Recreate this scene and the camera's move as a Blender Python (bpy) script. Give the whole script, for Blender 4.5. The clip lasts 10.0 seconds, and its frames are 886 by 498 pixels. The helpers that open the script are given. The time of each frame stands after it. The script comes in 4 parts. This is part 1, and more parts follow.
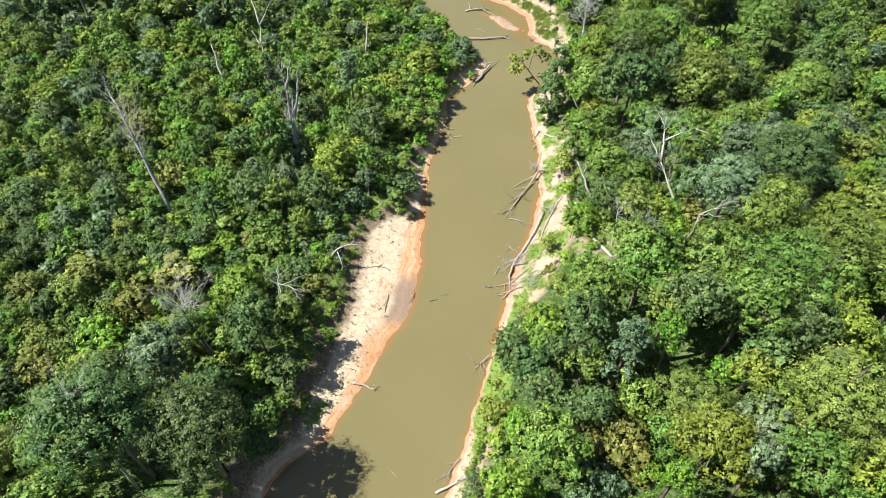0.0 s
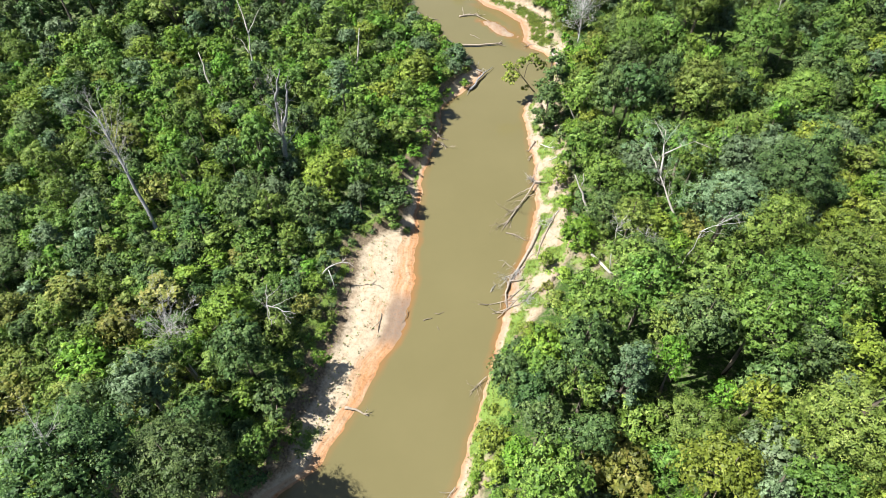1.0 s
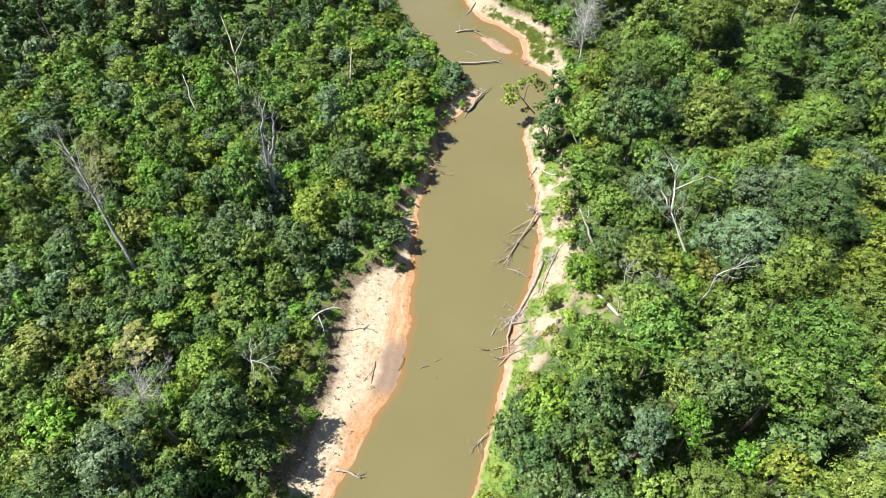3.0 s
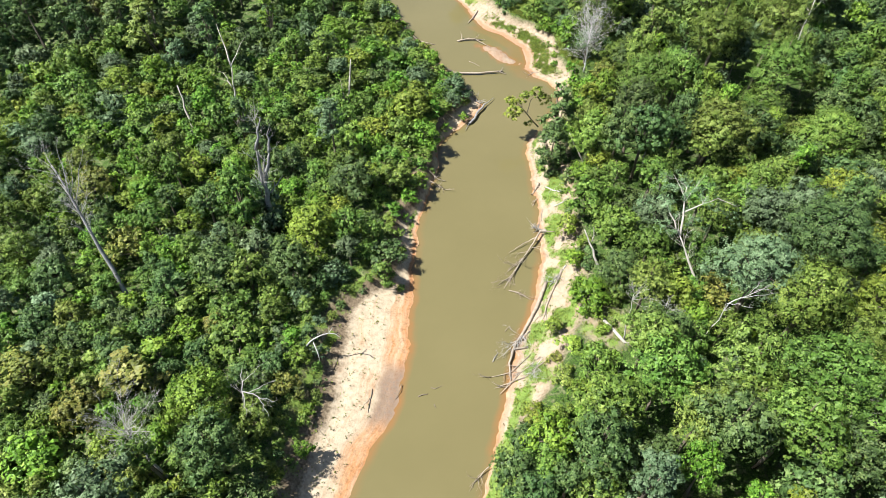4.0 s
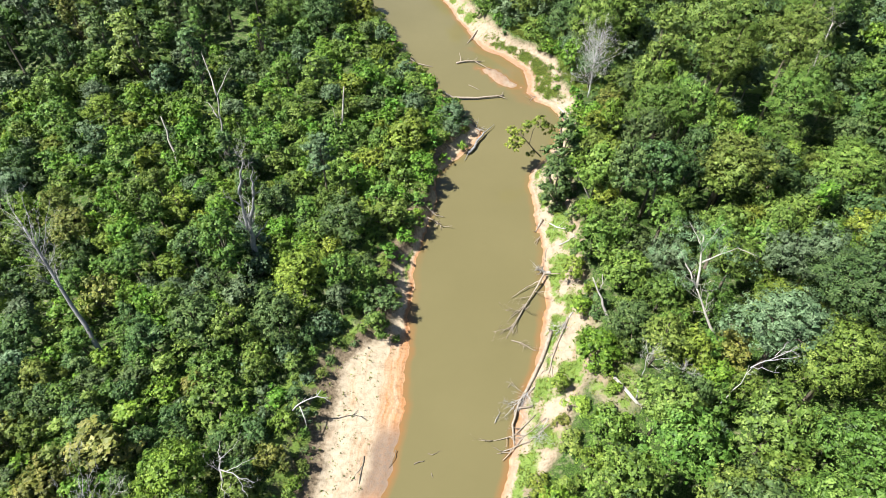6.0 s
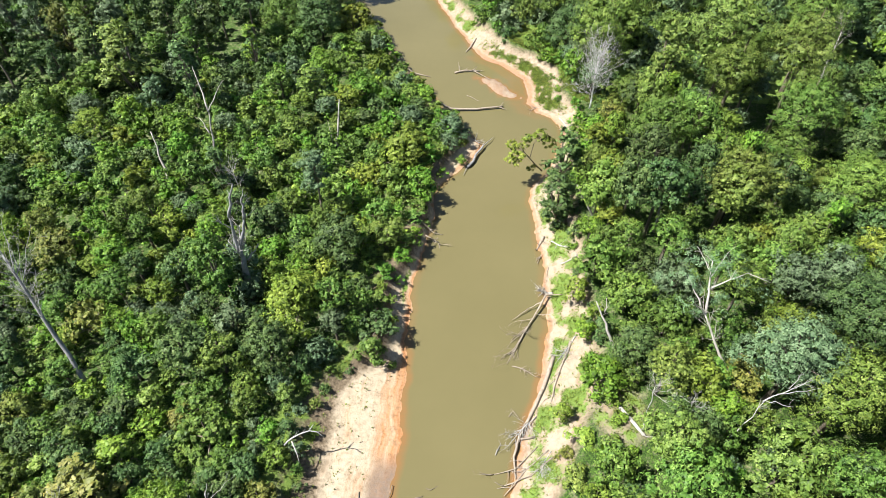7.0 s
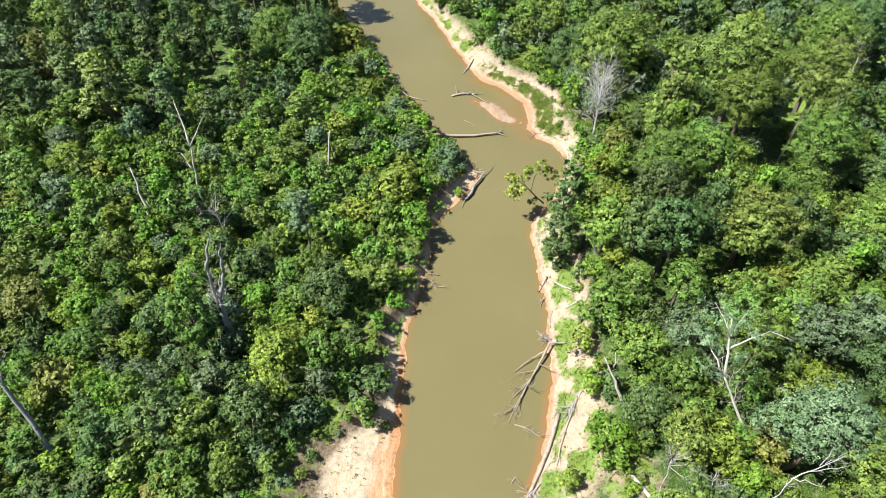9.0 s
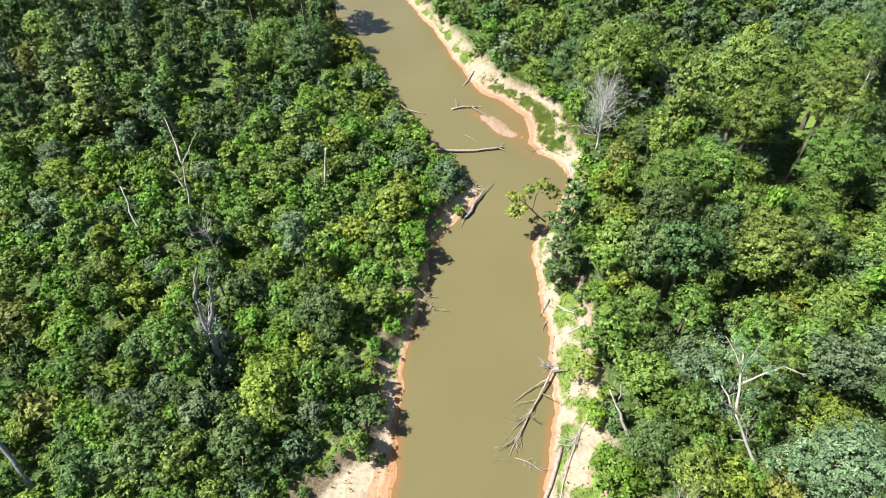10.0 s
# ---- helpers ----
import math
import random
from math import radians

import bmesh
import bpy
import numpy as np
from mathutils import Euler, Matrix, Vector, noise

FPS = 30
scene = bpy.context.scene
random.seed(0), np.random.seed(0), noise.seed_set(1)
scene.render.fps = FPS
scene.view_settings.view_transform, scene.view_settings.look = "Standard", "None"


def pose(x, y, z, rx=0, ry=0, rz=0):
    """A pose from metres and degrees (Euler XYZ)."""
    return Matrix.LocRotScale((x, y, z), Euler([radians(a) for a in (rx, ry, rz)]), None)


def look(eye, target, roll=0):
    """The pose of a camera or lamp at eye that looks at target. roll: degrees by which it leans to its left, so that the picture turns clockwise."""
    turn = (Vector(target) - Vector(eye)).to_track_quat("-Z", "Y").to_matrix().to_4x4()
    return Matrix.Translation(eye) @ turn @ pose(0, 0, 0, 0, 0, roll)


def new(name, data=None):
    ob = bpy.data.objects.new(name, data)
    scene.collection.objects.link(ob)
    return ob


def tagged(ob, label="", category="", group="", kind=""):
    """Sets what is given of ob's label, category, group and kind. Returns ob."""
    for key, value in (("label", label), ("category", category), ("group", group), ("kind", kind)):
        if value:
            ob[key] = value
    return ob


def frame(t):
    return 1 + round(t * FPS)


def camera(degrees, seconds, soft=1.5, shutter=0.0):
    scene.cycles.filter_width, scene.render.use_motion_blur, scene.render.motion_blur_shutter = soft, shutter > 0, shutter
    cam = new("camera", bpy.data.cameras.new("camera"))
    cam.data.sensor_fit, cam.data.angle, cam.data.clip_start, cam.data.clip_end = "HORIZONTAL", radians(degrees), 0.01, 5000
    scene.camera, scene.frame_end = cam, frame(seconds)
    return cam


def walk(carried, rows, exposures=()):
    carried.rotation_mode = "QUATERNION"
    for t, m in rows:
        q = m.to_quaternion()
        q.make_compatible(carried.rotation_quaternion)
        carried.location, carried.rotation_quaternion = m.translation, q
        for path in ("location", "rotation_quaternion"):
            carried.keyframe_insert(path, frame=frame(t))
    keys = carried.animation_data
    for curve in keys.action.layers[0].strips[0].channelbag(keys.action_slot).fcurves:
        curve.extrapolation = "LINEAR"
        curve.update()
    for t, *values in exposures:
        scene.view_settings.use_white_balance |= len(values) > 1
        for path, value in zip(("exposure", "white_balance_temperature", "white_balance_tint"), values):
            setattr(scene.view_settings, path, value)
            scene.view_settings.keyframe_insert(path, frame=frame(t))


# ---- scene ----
cam = camera(75.0, 10.0, soft=0.6)
PATH = [
    (0, (1.643, 0.398, 94.143), (1.69, 1.759, 92.678), -0.1),
    (0.5, (1.673, 2.85, 94.144), (1.73, 4.21, 92.678), 0.2),
    (1, (1.711, 5.33, 94.145), (1.779, 6.688, 92.679), 0.3),
    (1.5, (1.772, 7.862, 94.147), (1.843, 9.221, 92.681), 0.4),
    (2, (1.857, 10.466, 94.15), (1.93, 11.825, 92.684), 0.4),
    (2.5, (1.969, 13.148, 94.154), (2.043, 14.508, 92.689), 0.5),
    (2.7, (2.026, 14.25, 94.156), (2.105, 15.61, 92.692), 0.3),
    (4, (2.486, 21.583, 94.186), (2.563, 22.946, 92.724), 0.6),
    (4.5, (2.699, 24.438, 94.192), (2.776, 25.802, 92.732), 0.5),
    (5, (2.95, 27.315, 94.197), (3.026, 28.681, 92.739), 0.5),
    (5.5, (3.242, 30.198, 94.201), (3.317, 31.567, 92.745), 0.4),
    (5.7, (3.374, 31.344, 94.202), (3.45, 32.716, 92.749), 0.4),
    (7, (4.329, 38.753, 94.214), (4.404, 40.128, 92.763), 0.1),
    (7.5, (4.715, 41.555, 94.218), (4.791, 42.932, 92.769), -0.1),
    (8, (5.116, 44.31, 94.224), (5.191, 45.689, 92.778), -0.2),
    (8.5, (5.522, 47.02, 94.233), (5.596, 48.402, 92.789), -0.3),
    (9, (5.93, 49.693, 94.245), (6.002, 51.079, 92.804), -0.5),
    (9.5, (6.34, 52.342, 94.255), (6.41, 53.731, 92.818), -0.5),
    (10, (6.75, 54.982, 94.262), (6.818, 56.376, 92.83), -0.6),
]
walk(cam, [(t, look(eye, target, roll)) for t, eye, target, roll in PATH])

# ---- light ----
SUN_TO = Vector((0.56, 0.05, -0.83)).normalized()  # the way the sunlight travels
world = bpy.data.worlds.new("sky")
scene.world = world
world.use_nodes = True
wn = world.node_tree
sky = wn.nodes.new("ShaderNodeTexSky")
sky.sky_type = "NISHITA"
sky.sun_disc = False
sky.sun_elevation = math.asin(-SUN_TO.z)
sky.sun_rotation = math.atan2(-SUN_TO.x, -SUN_TO.y)
wn.links.new(sky.outputs[0], wn.nodes["Background"].inputs[0])
wn.nodes["Background"].inputs[1].default_value = 0.05
sun = new("sun", bpy.data.lights.new("sun", "SUN"))
sun.data.energy, sun.data.angle, sun.data.color = 5.0, radians(0.55), (1.0, 0.965, 0.90)
sun.rotation_euler = SUN_TO.to_track_quat("-Z", "Y").to_euler()
scene.view_settings.exposure = 1.55

# ---- materials ----


def material(name):
    m = bpy.data.materials.new(name)
    m.use_nodes = True
    nt = m.node_tree
    return m, nt, nt.nodes["Principled BSDF"]


def add(nt, kind, **values):
    n = nt.nodes.new(kind)
    for k, v in values.items():
        n.inputs[k].default_value = v
    return n


def ramp(nt, fac, *stops):
    n = nt.nodes.new("ShaderNodeValToRGB")
    e = n.color_ramp.elements
    while len(e) < len(stops):
        e.new(0.5)
    for s, (p, c) in zip(e, stops):
        s.position, s.color = p, (*c, 1)
    nt.links.new(fac, n.inputs[0])
    return n.outputs[0]


def mix(nt, fac, a, b, mode="MIX"):
    n = nt.nodes.new("ShaderNodeMix")
    n.data_type, n.blend_type = "RGBA", mode
    for v, i in ((fac, 0), (a, 6), (b, 7)):
        if isinstance(v, (int, float)):
            n.inputs[i].default_value = v
        elif isinstance(v, tuple):
            n.inputs[i].default_value = (*v, 1)
        else:
            nt.links.new(v, n.inputs[i])
    return n.outputs[2]


def noise_at(nt, scale, detail=3.0, rough=0.55, coords="Object"):
    tc = nt.nodes.new("ShaderNodeTexCoord")
    n = add(nt, "ShaderNodeTexNoise", Scale=scale, Detail=detail, Roughness=rough)
    nt.links.new(tc.outputs[coords], n.inputs["Vector"])
    return n.outputs["Fac"]


def math_node(nt, op, a, b=0.5, clamp=False):
    n = nt.nodes.new("ShaderNodeMath")
    n.operation, n.use_clamp = op, clamp
    for i, v in enumerate((a, b)):
        if isinstance(v, (int, float)):
            n.inputs[i].default_value = v
        else:
            nt.links.new(v, n.inputs[i])
    return n.outputs[0]


def bump(nt, bsdf, height, strength, distance):
    b = add(nt, "ShaderNodeBump", Strength=strength, Distance=distance)
    nt.links.new(height, b.inputs["Height"])
    nt.links.new(b.outputs[0], bsdf.inputs["Normal"])


def leaf_material(name, dark, mid, light, glow=0.18, gloss=0.5):
    """Leaves: tone from leaflet to leaflet, tuft to tuft and plant to plant, inner sprays darkened as painted shade,
    some light let through.
    """
    dark, mid, light = ((1.24 * r, 1.20 * g, 1.44 * b) for r, g, b in (dark, mid, light))
    m, nt, bsdf = material(name)

    def attr(key):
        n = nt.nodes.new("ShaderNodeAttribute")
        n.attribute_name = key
        return n

    tc = nt.nodes.new("ShaderNodeTexCoord")
    cells = add(nt, "ShaderNodeTexVoronoi", Scale=5.0)
    nt.links.new(tc.outputs["Object"], cells.inputs["Vector"])
    each = nt.nodes.new("ShaderNodeSeparateColor")
    nt.links.new(cells.outputs["Color"], each.inputs[0])
    geo = nt.nodes.new("ShaderNodeNewGeometry")
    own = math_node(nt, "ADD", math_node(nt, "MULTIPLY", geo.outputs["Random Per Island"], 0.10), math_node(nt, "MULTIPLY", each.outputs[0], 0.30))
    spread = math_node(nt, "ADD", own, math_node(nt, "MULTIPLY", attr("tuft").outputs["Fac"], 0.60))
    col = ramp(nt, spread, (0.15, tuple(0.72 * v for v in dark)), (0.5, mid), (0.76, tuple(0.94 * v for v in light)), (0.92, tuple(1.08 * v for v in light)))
    hsv = nt.nodes.new("ShaderNodeHueSaturation")
    nt.links.new(col, hsv.inputs["Color"])
    info = nt.nodes.new("ShaderNodeObjectInfo")
    r = math_node(nt, "FRACT", math_node(nt, "ADD", info.outputs["Random"], attr("plant").outputs["Fac"]))
    for key, lo, hi, x in (("Hue", 0.478, 0.516, r), ("Value", 0.74, 1.14, math_node(nt, "FRACT", math_node(nt, "MULTIPLY", r, 7.31)))):
        n = nt.nodes.new("ShaderNodeMapRange")
        n.inputs["To Min"].default_value, n.inputs["To Max"].default_value = lo, hi
        nt.links.new(x, n.inputs[0])
        nt.links.new(n.outputs[0], hsv.inputs[key])
    shade = ramp(nt, noise_at(nt, 1.1, 3.0, 0.6), (0.34, (0.72, 0.74, 0.70)), (0.66, (1.24, 1.22, 1.26)))
    tone = mix(nt, 1.0, hsv.outputs[0], shade, "MULTIPLY")
    nt.links.new(tone, bsdf.inputs["Base Color"])
    bsdf.inputs["Roughness"].default_value = gloss
    bsdf.inputs["Specular IOR Level"].default_value = 0.22
    tr = nt.nodes.new("ShaderNodeBsdfTranslucent")
    nt.links.new(mix(nt, 1.0, tone, (1.15, 1.25, 0.5), "MULTIPLY"), tr.inputs["Color"])
    # each leaflet turns its own way about the lie of its tuft
    turned = nt.nodes.new("ShaderNodeVectorTransform")
    turned.vector_type, turned.convert_from, turned.convert_to = "NORMAL", "OBJECT", "WORLD"
    nt.links.new(attr("lay").outputs["Vector"], turned.inputs[0])
    off = nt.nodes.new("ShaderNodeVectorMath")
    off.operation = "SUBTRACT"
    nt.links.new(cells.outputs["Color"], off.inputs[0])
    off.inputs[1].default_value = (0.5, 0.5, 0.5)
    own_way = nt.nodes.new("ShaderNodeVectorMath")
    own_way.operation = "MULTIPLY_ADD"
    nt.links.new(off.outputs[0], own_way.inputs[0])
    own_way.inputs[1].default_value = (0.7, 0.7, 0.7)
    nt.links.new(turned.outputs[0], own_way.inputs[2])
    unit = nt.nodes.new("ShaderNodeVectorMath")
    unit.operation = "NORMALIZE"
    nt.links.new(own_way.outputs[0], unit.inputs[0])
    nt.links.new(unit.outputs[0], bsdf.inputs["Normal"])
    nt.links.new(unit.outputs[0], tr.inputs["Normal"])
    ms = nt.nodes.new("ShaderNodeMixShader")
    ms.inputs[0].default_value = glow
    nt.links.new(bsdf.outputs[0], ms.inputs[1])
    nt.links.new(tr.outputs[0], ms.inputs[2])
    hole = nt.nodes.new("ShaderNodeBsdfTransparent")
    leaflets = nt.nodes.new("ShaderNodeMixShader")
    nt.links.new(math_node(nt, "LESS_THAN", cells.outputs["Distance"], math_node(nt, "ADD", math_node(nt, "MULTIPLY", attr("inner").outputs["Fac"], 0.3), 0.66)), leaflets.inputs[0])
    nt.links.new(hole.outputs[0], leaflets.inputs[1])
    nt.links.new(ms.outputs[0], leaflets.inputs[2])
    nt.links.new(leaflets.outputs[0], nt.nodes["Material Output"].inputs["Surface"])
    return m


def bark_material(name, a, b, scale=1.2, rough=0.85):
    m, nt, bsdf = material(name)
    n1, n2 = noise_at(nt, scale, 5), noise_at(nt, scale * 7, 3)
    c = mix(nt, math_node(nt, "MULTIPLY", n2, 0.6), ramp(nt, n1, (0.35, a), (0.65, b)), tuple(0.45 * v for v in a))
    nt.links.new(c, bsdf.inputs["Base Color"])
    bsdf.inputs["Roughness"].default_value = rough
    bump(nt, bsdf, n2, 0.6, 0.05)
    return m


LEAF = {
    "dark": leaf_material("leaf_dark_green", (0.037, 0.077, 0.021), (0.063, 0.120, 0.029), (0.106, 0.168, 0.045)),
    "mid": leaf_material("leaf_mid_green", (0.053, 0.112, 0.016), (0.093, 0.171, 0.024), (0.151, 0.231, 0.042)),
    "vivid": leaf_material("leaf_vivid_green", (0.053, 0.130, 0.011), (0.092, 0.198, 0.018), (0.150, 0.258, 0.030)),
    "lime": leaf_material("leaf_yellow_green", (0.080, 0.134, 0.015), (0.132, 0.198, 0.022), (0.186, 0.250, 0.036)),
    "grey": leaf_material("leaf_grey_green", (0.058, 0.106, 0.041), (0.093, 0.154, 0.062), (0.138, 0.204, 0.092)),
    "olive": leaf_material("leaf_olive", (0.074, 0.104, 0.018), (0.118, 0.148, 0.026), (0.178, 0.190, 0.038)),
    "olivegreen": leaf_material("leaf_olive_green", (0.069, 0.118, 0.019), (0.113, 0.172, 0.027), (0.168, 0.225, 0.046)),
}
BARK = bark_material("bark_brown", (0.12, 0.095, 0.07), (0.21, 0.18, 0.14))
PALE = bark_material("bark_pale", (0.30, 0.28, 0.25), (0.44, 0.42, 0.38))
DEAD = bark_material("bark_weathered", (0.24, 0.225, 0.205), (0.38, 0.36, 0.335))
DRIFT = bark_material("driftwood", (0.22, 0.18, 0.14), (0.34, 0.29, 0.235))
GREY_BARK = bark_material("bark_dark_grey", (0.165, 0.165, 0.170), (0.28, 0.28, 0.285))
TWIG = bark_material("twig_grey", (0.30, 0.29, 0.28), (0.44, 0.43, 0.415))
ASH = bark_material("bark_ashen", (0.46, 0.45, 0.44), (0.60, 0.59, 0.575))

# ---- the lie of the land ----
LEFT_Y = (-120, 0, 36, 40, 44, 51, 57, 64, 70, 78, 87, 94, 106, 116, 123, 130, 140, 147, 151, 155, 160, 166, 171, 176, 186, 196, 207, 217, 226, 241, 266, 284, 330)
LEFT_X = (-52, -38, -25, -23, -17.3, -12.8, -10, -6.6, -3.3, -1.2, -0.3, 0.2, 1, 2.1, 3.4, 5.5, 7.6, 7.9, 10, 14.5, 18.5, 21.5, 19.3, 15.3, 10.5, 6.9, 1.2, -1.4, -5.1, -11.2, -20.5, -27.3, -46)
RIGHT_Y = (-120, 0, 34, 42, 47, 52, 60, 69, 76, 89, 97, 107, 115, 122, 133, 143, 149, 152, 156, 163, 172, 178, 181, 186, 191, 200, 208, 213, 222, 237, 256, 271, 282, 330)
RIGHT_X = (-23, -10, 3.3, 6.5, 7.8, 10.5, 12.7, 16.3, 17.9, 23.2, 26.8, 29, 30, 30.8, 31, 31.2, 32.8, 36, 39, 42, 45.2, 43.2, 39, 37.1, 38.5, 37.6, 33, 26.5, 23.8, 19.4, 14.6, 8.9, 5.6, -12)
BAR_Y = (0, 35, 43, 51, 58, 68, 80, 90, 95, 99, 106, 110, 117, 124, 132, 150, 156, 163, 170, 178, 200, 300)
BAR_W = (0.5, 1.2, 3, 6.5, 7, 9.5, 11, 10.5, 8, 3.4, 1.6, 3.0, 2.8, 0.8, 0.1, 0.2, 3.0, 4.4, 1.0, 0.1, 0.1, 0.1)
BEACH_Y = (0, 33, 50, 57, 67, 72, 86, 95, 104, 115, 131, 145, 152, 160, 172, 180, 190, 205, 215, 240, 265, 300)
BEACH_W = (2, 3, 1.4, 1.0, 1.6, 5.0, 8.5, 8.0, 6, 5.4, 6.4, 7.2, 4.2, 1.6, 2, 6, 7.4, 7.4, 6.4, 3.8, 2.2, 2)


GLADE = (36.8, 84.0)  # a sunny clearing on the right bank


def left_shore(y):
    return np.interp(y, LEFT_Y, LEFT_X) + 0.28 * np.sin(y * 0.47) + 0.16 * np.sin(y * 1.13 + 1) + 0.10 * np.sin(y * 2.9 + 2 * np.sin(y * 0.31))


def right_shore(y):
    return np.interp(y, RIGHT_Y, RIGHT_X) + 0.26 * np.sin(y * 0.41 + 2) + 0.15 * np.sin(y * 1.27) + 0.12 * np.sin(y * 2.7 + 2 * np.sin(y * 0.37))


def smooth(a, b, v):
    t = np.clip((v - a) / (b - a), 0, 1)
    return t * t * (3 - 2 * t)


def wave(x, y, s):
    """Cheap rolling relief of wavelength s, about -1 to 1."""
    k = 6.283 / s
    return (np.sin(k * (x + 0.3 * y) + 1.7 * np.sin(k * 0.6 * y)) + np.sin(k * (0.8 * y - 0.5 * x) + 1.3 * np.sin(k * 0.7 * x))) * 0.5


def land(x, y):
    """Height, and how far past the left and the right water's edge (negative: water)."""
    dl, dr = left_shore(y) - x, x - right_shore(y)
    wl, wr = np.interp(y, BAR_Y, BAR_W), np.interp(y, BEACH_Y, BEACH_W)
    wide = np.clip((wl - 2.0) / 6.0, 0, 1)
    run = 2.6 + 5.5 * wide
    zl = 0.25 * smooth(0, 1.0, dl) + 1.9 * smooth(0.5, wl + 0.5, dl) * np.clip(wl / 9, 0.15, 1) + 0.35 * smooth(wl - 0.25, wl + 0.15, dl + 0.5 * wave(x, y, 7)) + (2.6 + 0.25 * wave(x, y, 5)) * smooth(wl - 0.3, wl + run, dl)
    zr = 0.3 * smooth(0, 0.7, dr) + 1.7 * smooth(0.3, wr + 0.5, dr) * np.clip(wr / 6, 0.3, 1) + (3.0 + 0.3 * wave(x, y, 6)) * smooth(wr - 0.3, wr + 4.5, dr)
    z = np.where(dl > 0, zl, np.where(dr > 0, zr, 0.0))
    inside = np.minimum(-dl, -dr)
    z = np.where(inside > 0, -1.6 * smooth(-0.2, 5.0, inside), z)
    ex, ey = (x - 29.8) * 0.69 - (y - 195) * 0.72, (x - 29.8) * 0.72 + (y - 195) * 0.69
    ridge = 1 - (ex / 7.8) ** 2 - ((ey + 0.8 * np.sin(ex * 0.35)) / 2.3) ** 2 + 0.35 * wave(x, y, 3.3)
    z = np.where((inside > 0) & (ridge > -0.6), np.maximum(z, 0.34 * ridge), z)
    z = np.where((inside > 0) & (y > 178) & (y < 216) & (dr > -8), np.maximum(z, -0.26 - 0.9 * smooth(-4.5, -8, dr)), z)
    far = smooth(6, 30, np.maximum(dl, dr))
    return z + far * (0.9 * wave(x, y, 47) + 0.35 * wave(x, y, 13)) + 0.05 * wave(x, y, 2.1) * (inside < 0), dl, dr


def grass_cover(x, y, dl, dr):
    """How grassy the banks are, 0 to 1."""
    wl, wr = np.interp(y, BAR_Y, BAR_W), np.interp(y, BEACH_Y, BEACH_W)
    patch = np.clip(0.58 + 0.8 * wave(x, y, 9) + 0.35 * wave(x, y, 3.1), 0, 1)
    right = smooth(0.7, 2.0, dr) * (1 - smooth(wr - 0.5, wr + 4.0, dr)) * patch
    strip = smooth(1.8, 3.6, dr) * (1 - smooth(6.0, 8.4, dr)) * smooth(177, 182, y) * (1 - smooth(214, 224, y)) * np.clip(0.45 * smooth(214, 204, y) + 0.5 + 0.6 * wave(x, y, 5.3) + 0.55 * wave(x, y, 2.3), 0, 1)
    far_right = np.where((y > 176) & (y < 226), np.maximum(strip, smooth(9.5, 11, dr)), right)
    near = smooth(43, 46, y) * (1 - smooth(62, 68, y)) * smooth(0.1, 0.7, dr) * (1 - smooth(4.5, 6.5, dr))
    right = np.where(dr > 0, np.maximum(far_right, near), 0)
    low = smooth(52, 50, y) * smooth(2.0, 4.0, dl) * (1 - smooth(wl - 1, wl + 2, dl)) * smooth(44, 47, y)
    left = np.where(dl > 0, np.maximum(smooth(wl + 0.5, wl + 4.5, dl) * (1 - smooth(wl + 9, wl + 12, dl)) * np.clip(0.5 + 0.8 * wave(x, y, 4.3), 0, 1), 0.8 * low), 0)
    ledge = smooth(111, 114, y) * (1 - smooth(120, 123, y)) * smooth(0.8, 1.2, dl) * (1 - smooth(1.8, 2.4, dl)) * (dl > 0)
    glade = np.clip(1.4 - ((x - GLADE[0]) / 5.0) ** 2 - ((y - GLADE[1]) / 6.0) ** 2, 0, 1) * np.clip(0.55 + 0.6 * wave(x, y, 4.0), 0, 1)
    return np.maximum(np.maximum(right, left), np.maximum(0.8 * ledge, glade))


def height(x, y):
    return float(land(np.array(x, float), np.array(y, float))[0])


def from_arrays(name, verts, faces, mat=None, smooth_shade=False):
    me = bpy.data.meshes.new(name)
    me.from_pydata([tuple(v) for v in verts], [], [tuple(f) for f in faces])
    if mat:
        me.materials.append(mat)
    if smooth_shade:
        me.polygons.foreach_set("use_smooth", [True] * len(me.polygons))
    me.update()
    return me


